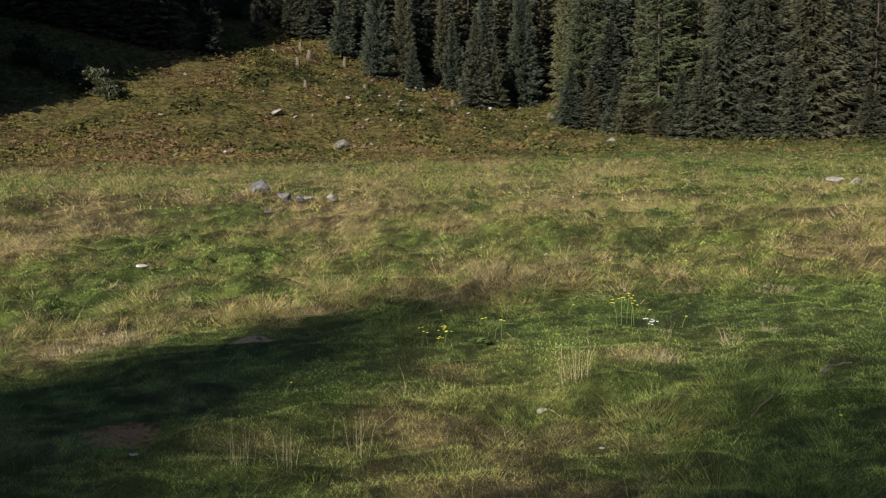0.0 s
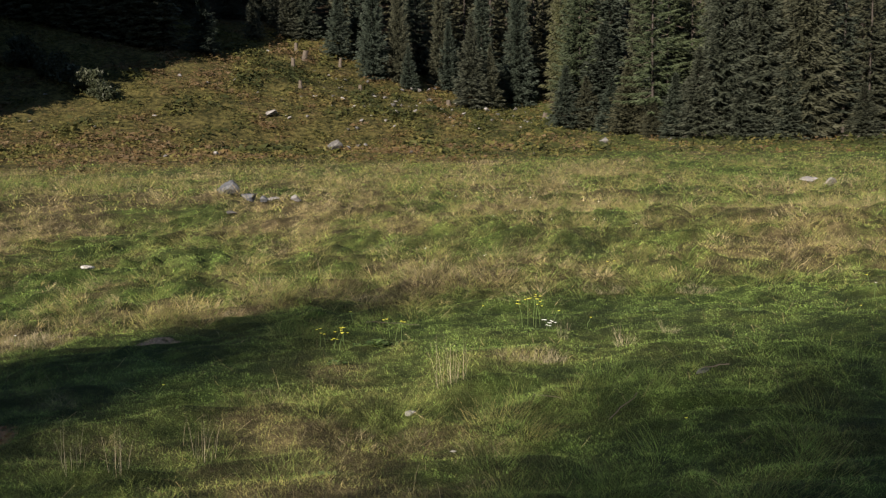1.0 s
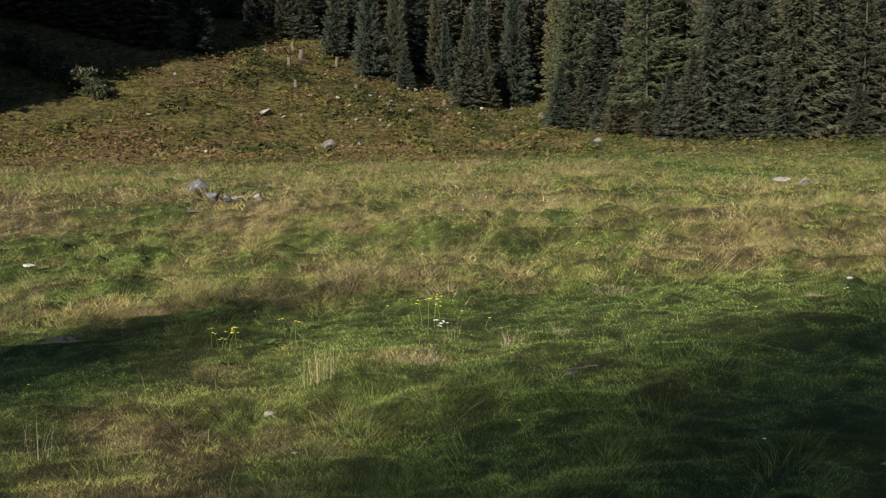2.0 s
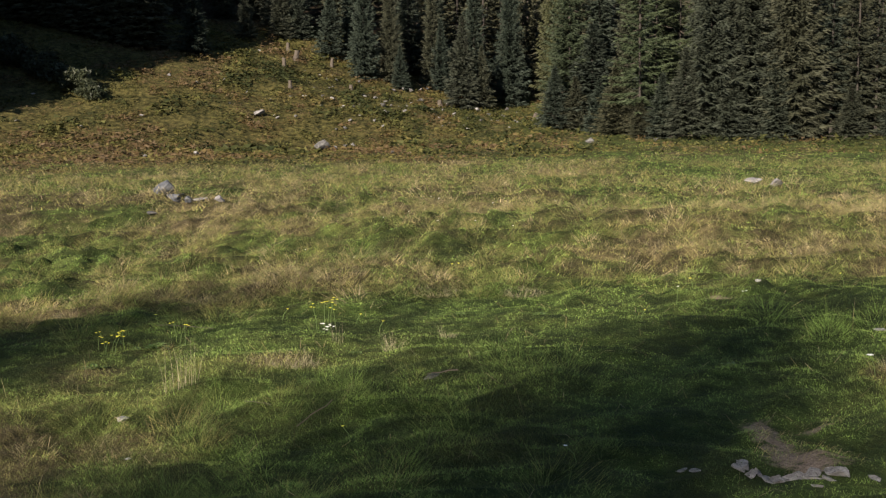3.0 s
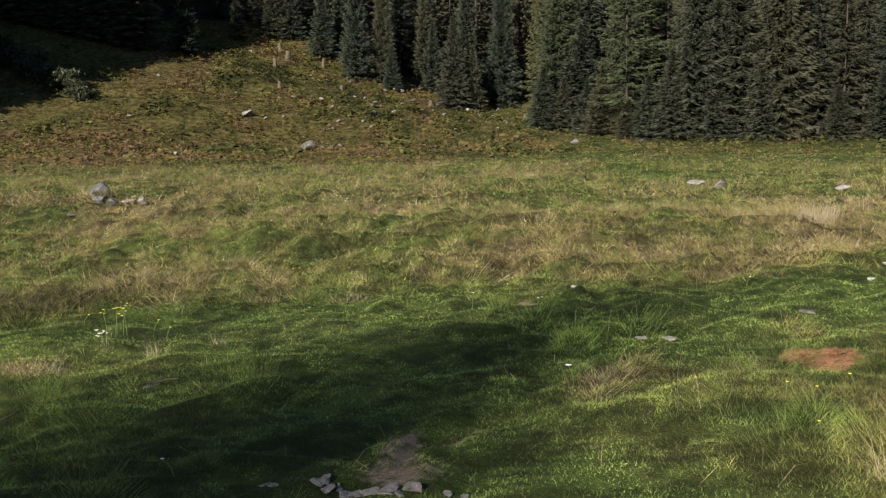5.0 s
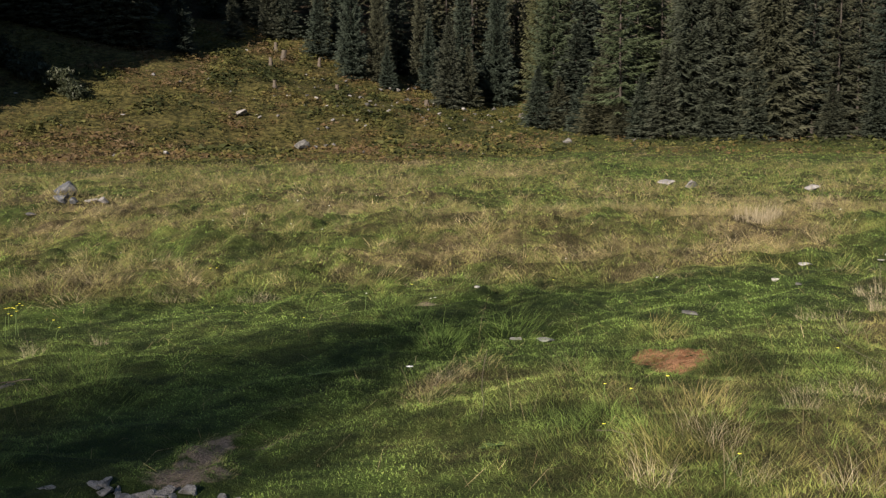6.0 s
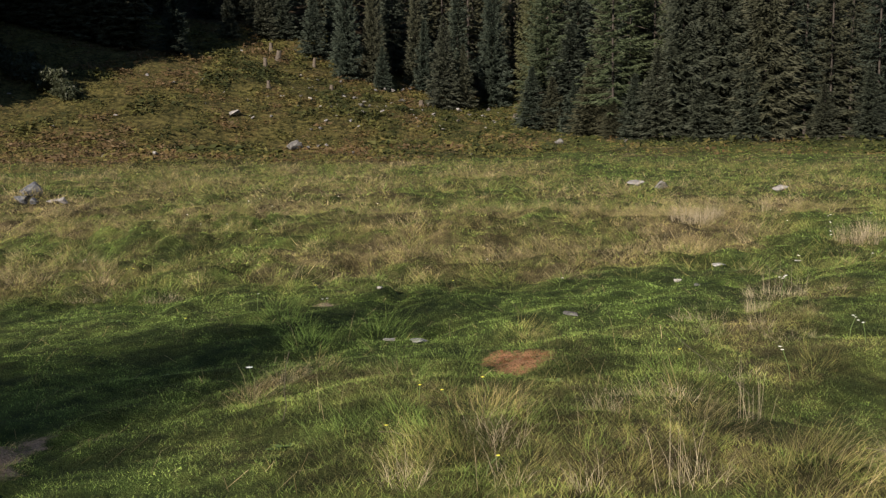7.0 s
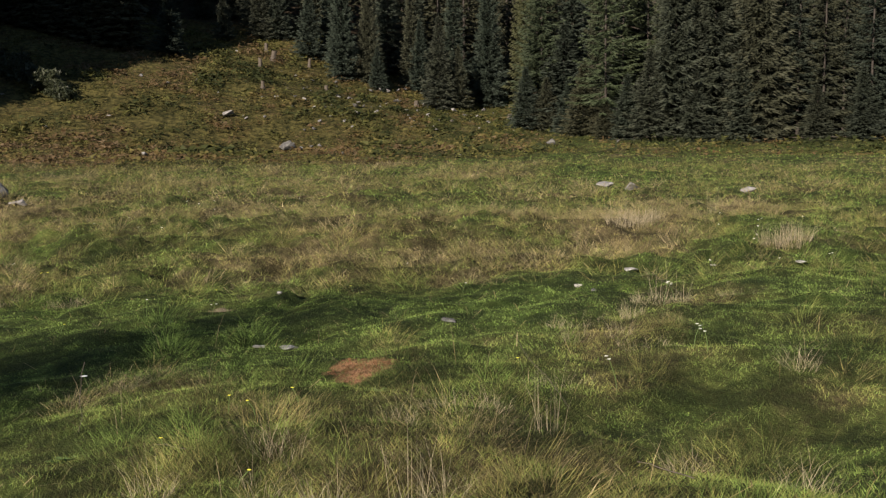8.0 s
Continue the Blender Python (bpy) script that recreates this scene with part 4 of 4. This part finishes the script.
def hill_stones():
    rng = np.random.default_rng(9)
    for _ in range(110):
        u = rng.random() ** 0.7
        x, y = -22 + 32 * u + rng.normal(0, 4), 112 + 26 * rng.random() + 6 * u
        if y < wood_edge(x) - 1:
            stone((ROUGH + BROKEN)[rng.integers(6)], x, y, 0.25 + 0.4 * rng.random() ** 2, "small weathered grey rock among heath", HILL, rng.uniform(1, 1.4), -0.35)


hill_stones()


# ---- clods of earth ----
CLOD = stone_data(21, RED_SOIL, 0.7, 2)
rng_clods = np.random.default_rng(14)
for cx, cy, rx, ry in RED_BARE:
    for _ in range(16):
        a, r = rng_clods.uniform(0, 6.28), math.sqrt(rng_clods.random())
        x, y, size = cx + rx * 0.85 * r * math.cos(a), cy + ry * 0.85 * r * math.sin(a), rng_clods.uniform(0.02, 0.06)
        ob = new("earth_clod", CLOD)
        ob.matrix_basis = on_land(x, y, 0.0, rng_clods.uniform(0, 360))
        ob.scale = (size, size, size)
        tagged(ob, "crumbly reddish clod on bare earth", "clod", "clods on the bare earth")


# ---- tufts, stalks and herbs ----
def tuft_data(seed, count, reach, low, high, lean, width=0.004):
    rng = np.random.default_rng(seed)
    r, a = reach * np.sqrt(rng.random(count)), rng.uniform(0, 6.28, count)
    x, y = r * np.cos(a), r * np.sin(a)
    p, t, *_ = blades(rng, x, y, np.full(count, -0.02), rng.uniform(low, high, count), np.full(count, width), a + rng.normal(0, 1.0, count), np.clip(rng.normal(lean, 0.24, count), 0, 0.97), np.ones(count))
    return tri_data("tuft", p, t, STRAW)


STIFF, LOOSE, BUSHY = tuft_data(1, 17, 0.09, 0.14, 0.46, 0.12, 0.0018), tuft_data(2, 90, 0.09, 0.08, 0.26, 0.72, 0.0017), tuft_data(3, 300, 0.26, 0.05, 0.16, 0.82, 0.0022)
TALL = tuft_data(4, 150, 0.22, 0.16, 0.46, 0.42, 0.0034)
TUFTS = "dry grass tufts in the meadow"
UPRIGHT = [
    (0.8, 6.9, 1.0), (0.88, 6.94, 0.9), (1.72, 8.3, 0.6), (-0.53, 5.53, 0.8), (-1.1, 5.08, 0.75), (-0.86, 5.07, 0.7),
    (7.45, 4.11, 0.9), (8.01, 5.26, 0.9), (9.13, 9.26, 1.0), (9.3, 9.1, 0.9), (11.6, 19.5, 1.6),
]
DROOPING = [
    (2.19, 8.08, 0.9), (5.45, 6.55, 0.8), (5.54, 6.62, 0.7), (6.74, 4.91, 1.1), (6.82, 4.84, 1.0), (6.42, 4.28, 1.0), (6.83, 4.36, 0.9),
    (7.14, 4.11, 1.0), (7.57, 4.21, 1.1), (8.31, 7.56, 1.0), (8.6, 7.5, 0.9), (9.5, 6.4, 1.1), (7.3, 5.3, 0.9), (8.6, 4.9, 1.0), (9.0, 4.5, 1.1),
    (2.6, 8.4, 0.7),
]
OLD = [(9.55, 15.8, 0.9), (9.9, 16.6, 1.1), (10.1, 16.9, 1.0), (10.35, 17.3, 0.8), (11.22, 13.6, 0.8), (11.4, 13.45, 0.9), (11.55, 13.7, 0.7), (8.8, 8.4, 0.4)]
MATTED = [
    (1.4, 7.6, 0.9), (1.5, 7.55, 0.7), (-3.6, 10.2, 1.2), (-3.2, 9.9, 1.2), (-3.7, 9.3, 1.1), (-1.55, 11.2, 1.1), (0.4, 12.5, 1.2), (0.9, 12.7, 1.1),
    (8.36, 8.4, 0.9), (8.75, 7.2, 0.8), (8.1, 6.35, 0.8), (9.9, 9.4, 0.9), (9.15, 9.3, 1.0), (11.7, 19.8, 1.6),
    (11.2, 19.6, 1.5), (12.7, 15.3, 1.3), (7.6, 5.7, 0.9), (1.6, 11.4, 1.0), (2.4, 11.2, 1.0), (3.3, 10.9, 0.9), (-0.3, 11.6, 1.0),
]
for data, x, y, size in [(STIFF, *t) for t in UPRIGHT] + [(LOOSE, *t) for t in DROOPING] + [(BUSHY, *t) for t in MATTED] + [(TALL, *t) for t in OLD]:
    ob = new("dry_grass_tuft", data)
    ob.matrix_basis = on_land(x, y, 0, random.uniform(0, 360), size)
    tagged(ob, "bleached straw-coloured tuft of dry grass in the turf", "grass tuft", TUFTS)


def herb_data(seed, count, reach):
    """A low rosette of broad leaves."""
    rng = np.random.default_rng(seed)
    pts, tris = [], []
    for _ in range(count):
        a, l, w = rng.uniform(0, 6.28), reach * rng.uniform(0.5, 1.1), reach * rng.uniform(0.16, 0.26)
        f, s, up = np.array([math.cos(a), math.sin(a), 0]), np.array([-math.sin(a), math.cos(a), 0]), rng.uniform(0.25, 0.9)
        o = np.array([rng.normal(0, reach * 0.35), rng.normal(0, reach * 0.35), 0.0])
        n = len(pts)
        pts += [o, o + f * l * 0.45 + s * w + (0, 0, up * l * 0.5), o + f * l * 0.45 - s * w + (0, 0, up * l * 0.5), o + f * l * 0.5 + (0, 0, up * l * 0.42), o + f * l + (0, 0, up * l * 0.5)]
        tris += [(n, n + 1, n + 3), (n, n + 3, n + 2), (n + 3, n + 1, n + 4), (n + 3, n + 4, n + 2)]
    return tri_data("leaves", np.array(pts), tris, HERB)


ROSETTE, SPREAD = herb_data(1, 16, 0.13), herb_data(2, 44, 0.12)
for data, x, y, size in [(SPREAD, 0.16, 8.54, 1.7), (SPREAD, 0.02, 8.5, 1.2), (SPREAD, -0.07, 7.73, 1.3), (SPREAD, -0.2, 8.8, 1.2), (SPREAD, -0.32, 8.95, 1.0), (ROSETTE, 0.36, 8.6, 1.2), (ROSETTE, 1.9, 8.0, 1.0), (SPREAD, 1.5, 8.9, 1.0), (ROSETTE, 3.4, 9.2, 1.2), (SPREAD, 4.9, 9.3, 1.0), (ROSETTE, 4.6, 7.1, 1.2), (SPREAD, 7.1, 6.05, 1.0), (ROSETTE, 5.8, 4.9, 1.1), (ROSETTE, 9.3, 11.2, 1.3), (SPREAD, 2.9, 7.6, 1.0), (ROSETTE, 0.2, 5.3, 1.1), (SPREAD, 7.5, 5.0, 0.9), (SPREAD, 2.7, 9.6, 1.1)]:
    ob = new("leafy_plant", data)
    ob.matrix_basis = on_land(x, y, 0.015, random.uniform(0, 360), size * 0.5)
    tagged(ob, "low broad-leaved green plant among the grass", "plant", "leafy plants in the meadow")


def stalk_data(points, thick, material, name):
    """A thin round rod along a bent line."""
    curve = bpy.data.curves.new(name, "CURVE")
    curve.dimensions, curve.bevel_depth, curve.bevel_resolution = "3D", thick, 1
    line = curve.splines.new("POLY")
    line.points.add(len(points) - 1)
    for p, co in zip(line.points, points):
        p.co = (*co, 1)
    ob = bpy.data.objects.new(name, curve)
    data = bpy.data.meshes.new_from_object(ob)
    data.name = name
    bpy.data.objects.remove(ob)
    data.materials.clear()
    data.materials.append(material)
    return data


def petals_data(seed, count, spread, size, high, material):
    """Small open blossoms: rings of petals round a raised middle."""
    rng = np.random.default_rng(seed)
    pts, tris = [], []
    for _ in range(count):
        o = np.array([rng.normal(0, spread), rng.normal(0, spread), high + rng.normal(0, spread * 0.4)])
        for k in range(7):
            a = 6.283 * k / 7 + rng.normal(0, 0.1)
            f, s = np.array([math.cos(a), math.sin(a), 0.25]), np.array([-math.sin(a), math.cos(a), 0])
            n = len(pts)
            pts += [o, o + f * size * 0.7 + s * size * 0.42, o + f * size, o + f * size * 0.7 - s * size * 0.42, o + (0, 0, size * 0.4)]
            tris += [(n, n + 1, n + 2), (n, n + 2, n + 3), (n + 4, n + 1, n + 3)]
    return tri_data("blossom", np.array(pts), tris, material)


def flower(name, x, y, high, count, size, material, label, group):
    ob = thing(name, on_land(x, y, 0, 0), label, "flower", group)
    lean = random.uniform(-0.06, 0.06)
    part("stem", stalk_data([(0, 0, -0.02), (lean * 0.3, 0, high * 0.5), (lean, 0, high)], 0.0022, HERB, "stem"), ob, "thin green stem")
    head = part("blossom", petals_data(int(abs(x * 100) + y * 7), count, 0.02 if count > 1 else 0.0, size, high, material), ob)
    head.location.x = lean
    return ob


YELLOW_NEAR = [
    (6.73, 4.37, 0.08, 1), (7.92, 6.59, 0.08, 1), (6.54, 5.52, 0.08, 1), (6.74, 5.64, 0.09, 1), (6.3, 4.8, 0.06, 1), (6.37, 5.63, 0.1, 1), (2.2, 5.4, 0.08, 1), (-1.2, 6.8, 0.1, 1),
]
YELLOW_FAR = [
    (-0.19, 8.42, 0.14, 3), (-0.27, 8.5, 0.13, 2), (-0.12, 8.52, 0.15, 3), (-0.16, 8.2, 0.1, 3), (-0.14, 8.35, 0.15, 4), (-0.31, 8.45, 0.11, 2), (0.3, 8.7, 0.17, 3), (0.25, 8.78, 0.15, 2),
    (0.36, 8.66, 0.17, 1), (1.47, 9.2, 0.25, 4), (1.52, 9.22, 0.27, 3), (1.42, 9.1, 0.22, 4), (1.53, 9.0, 0.2, 2), (1.58, 9.15, 0.24, 3), (-0.18, 9.62, 0.1, 1), (1.01, 9.58, 0.1, 1),
    (1.72, 9.45, 0.1, 1), (1.98, 8.99, 0.1, 1), (2.6, 12.0, 0.15, 2), (6.4, 10.2, 0.15, 1), (5.0, 10.5, 0.1, 1), (4.2, 8.6, 0.08, 1),
]
for x, y, high, count in YELLOW_NEAR + YELLOW_FAR:
    flower("yellow_flower", x, y, high, count, 0.006 + 0.0008 * y, YELLOW, "small yellow meadow flower on a thin stem", "yellow flowers in the meadow")
WHITE_NEAR = [
    (1.06, 14.3, 0.1, 2), (4.64, 9.4, 0.15, 1), (5.22, 9.45, 0.1, 2), (9.12, 8.95, 0.2, 3), (10.1, 11.7, 0.15, 2),
    (8.44, 6.17, 0.2, 2), (1.58, 8.42, 0.07, 4), (1.63, 8.45, 0.08, 4), (1.65, 8.4, 0.06, 3), (9.28, 9.36, 0.15, 3), (3.35, 4.78, 0.08, 1), (8.98, 6.85, 0.15, 2), (9.05, 6.75, 0.13, 2), (2.2, 16.3, 0.12, 1),
    (2.8, 15.6, 0.12, 1), (1.6, 17.4, 0.12, 1), (1.2, 16.8, 0.1, 1), (11.3, 14.7, 0.12, 2), (11.15, 16.8, 0.12, 1), (11.16, 14.2, 0.12, 2), (11.1, 14.0, 0.1, 2), (10.87, 13.4, 0.08, 2), (10.75, 14.9, 0.12, 1),
]
WHITE_FAR = [
    (3.0, 17.5, 0.12, 1), (6.6, 12.9, 0.12, 1), (11.9, 14.9, 0.14, 2), (10.6, 11.2, 0.14, 1),
    (11.6, 12.4, 0.14, 2), (0.2, 15.5, 0.1, 1), (-3.6, 9.9, 0.12, 1), (7.4, 10.8, 0.1, 1), (-1.13, 36.2, 0.15, 2), (1.7, 22.2, 0.14, 1),
    (2.0, 20.1, 0.14, 2), (3.3, 15.1, 0.14, 1), (0.4, 24.5, 0.14, 1), (-0.6, 28, 0.15, 1), (2.9, 25.5, 0.14, 1), (4.4, 21.5, 0.14, 1),
]
for x, y, high, count in WHITE_NEAR + WHITE_FAR:
    flower("white_flower", x, y, high, count, 0.008 + 0.0006 * y, WHITE, "small white meadow flower on a thin stem", "white flowers in the meadow")


flower("white_flower", 5.32, 6.42, 0.13, 1, 0.024, WHITE, "large white flower head above a dry tuft", "white flowers in the meadow")


# ---- dead wood ----
FALLEN = bough_data(np.random.default_rng(51), 2.4)
for k, (x, y) in enumerate([(34.6, 102.9), (35.6, 103.6), (36.8, 103.1), (38.0, 103.4), (39.4, 103.6), (41.0, 104.2), (42.2, 103.9), (44.0, 104.3), (22.9, 102.0), (24.6, 101.8)]):
    ob = new("fallen_branch", FALLEN)
    ob.matrix_basis = on_land(x, y, -0.35, 67 * k) @ Matrix.Rotation(radians(-12 + 9 * (k % 4)), 4, "Y")
    tagged(ob, "bare grey fallen branch at the foot of the spruces", "branch", "fallen branches at the forest edge")

def stick(x0, y0, x1, y1, thick, high0, high1, label):
    z0, z1 = float(land(x0, y0)), float(land(x1, y1))
    base = Vector((x0, y0, z0))
    ends = Vector((x0, y0, z0 + high0)) - base, Vector((x1, y1, z1 + high1)) - base
    line = [ends[0].lerp(ends[1], k / 5) + Vector((random.uniform(-0.012, 0.012), random.uniform(-0.012, 0.012), 0.006 * math.sin(k * 0.63) + random.uniform(0, 0.008))) for k in range(6)]
    ob = new("stick", stalk_data(line, thick * 0.3, DEAD, "stick"))
    ob.location = base
    return tagged(ob, label, "stick", "dead sticks in the grass")


stick(1.81, 5.94, 2.0, 6.11, 0.012, 0.02, 0.05, "bleached dead stick lying in the grass")
stick(8.36, 4.75, 8.56, 4.5, 0.009, 0.05, 0.02, "bleached dead stick lying in the grass")
stick(1.38, 6.45, 1.56, 6.38, 0.007, 0.04, 0.04, "thin bleached stick on the turf")
stick(2.52, 6.83, 2.74, 6.87, 0.014, 0.03, 0.03, "grey dead stick on the turf")
stick(9.05, 9.2, 9.3, 8.85, 0.006, 0.26, 0.03, "bent bleached stalk leaning over the grass")
stick(7.88, 6.92, 8.14, 5.83, 0.005, 0.12, 0.03, "long bleached stalk leaning over the grass")
stick(5.74, 5.25, 5.75, 5.27, 0.005, 0.0, 0.34, "upright bleached stalk in the grass")
stick(0.0, 9.0, 0.5, 9.1, 0.008, 0.1, 0.03, "dead stick lying among tufts of grass")
stick(6.25, 4.8, 6.42, 4.75, 0.008, 0.03, 0.03, "bleached dead stick lying in the grass")


def stump(x, y, thick, high, lean):
    """A weathered stump with a splintered top and flared roots."""
    bm = bmesh.new()
    rows, sides = [], 14
    for z, r in ((-0.2, 0.78), (0.05, 0.62), (0.25, 0.5), (0.6, 0.46), (1.0, 0.44)):
        row = []
        for j in range(sides):
            a = 6.28319 * j / sides
            k = r * thick * (1 + 0.16 * noise.noise(Vector((math.cos(a) * 2 + x, math.sin(a) * 2, z * 2))))
            top = random.uniform(-0.12, 0.12) if z == 1.0 else 0
            row.append(bm.verts.new((k * math.cos(a) + lean * z * high, k * math.sin(a), (z + top) * high)))
        rows.append(row)
    for low, up in zip(rows, rows[1:]):
        for j in range(sides):
            bm.faces.new((low[j], low[(j + 1) % sides], up[(j + 1) % sides], up[j]))
    bm.faces.new(rows[-1])
    ob = new("tree_stump", from_bmesh("tree_stump", bm, DEAD, smooth=False))
    ob.matrix_basis = on_land(x, y)
    return tagged(ob, "weathered grey tree stump on the hillside", "stump", "stumps on the hillside")


for x, y, thick, high, lean in [(-24.1, 143.3, 0.7, 1.2, 0), (-22.4, 139.5, 1.0, 1.5, 0.2), (-23.1, 135.1, 0.7, 1.6, 0), (-17.9, 141.5, 0.6, 1.3, 0.1), (-20.3, 124, 0.6, 0.9, 0), (-14.2, 133, 0.7, 0.8, 0), (-3.2, 138.5, 0.9, 0.9, 0), (8.8, 130.4, 0.8, 1.0, 0.3)]:
    stump(x, y, thick * 0.75, high * 0.85, lean)


# ---- shrubs on the hillside ----
def build_shrub(seed, x, y, high, wide):
    rng = np.random.default_rng(seed)
    ob = thing("alder_shrub", on_land(x, y), "grey-green leafy shrub with many stems on the slope", "shrub", "shrubs on the hillside")
    pts, tris, bark, wood = [], [], [], []
    for _ in range(26):
        a, l = rng.uniform(0, 6.28), rng.uniform(0.25, 1.0)
        end = np.array([math.cos(a) * wide * l * 0.5, math.sin(a) * wide * l * 0.5, high * rng.uniform(0.45, 1.0) * (1.1 - 0.45 * l)])
        n = len(bark)
        s = np.array([-math.sin(a), math.cos(a), 0]) * 0.03
        bark += [np.zeros(3) - (0, 0, 0.1) + s, np.zeros(3) - (0, 0, 0.1) - s, np.array([0.04, 0, 0]), end]
        wood += [(n, n + 1, n + 3), (n + 1, n + 2, n + 3), (n + 2, n, n + 3)]
        for _ in range(70):
            c = end * rng.uniform(0.45, 1.08) + rng.normal(0, 0.13 * wide, 3) * (1, 1, 0.7)
            c[2] = max(c[2], 0.08)
            m = len(pts)
            pts += list(c + rng.normal(0, 0.13, (3, 3)))
            tris.append((m, m + 1, m + 2))
    part("stems", tri_data("stems", np.array(bark), wood, BARK), ob, "thin grey stems")
    part("foliage", tri_data("foliage", np.array(pts), tris, LEAF), ob)


for n, (x, y, high, wide) in enumerate([(-50.7, 116, 2.2, 2.2), (-48.9, 116.4, 2.6, 2.2), (-47.0, 114.6, 1.8, 2.0), (-45.4, 113.9, 2.2, 2.2), (-44.1, 112.6, 1.6, 1.9), (-42.9, 112.6, 2.1, 2.0), (-41.6, 111.4, 2.6, 2.0), (-40.4, 111.2, 2.4, 2.0), (-39.4, 110.2, 2.0, 1.9), (-38.4, 109.6, 1.3, 1.8), (-52, 120, 2.6, 2.4), (-46.2, 116.8, 2.2, 2.0)]):
    build_shrub(60 + n, x, y, high, wide)
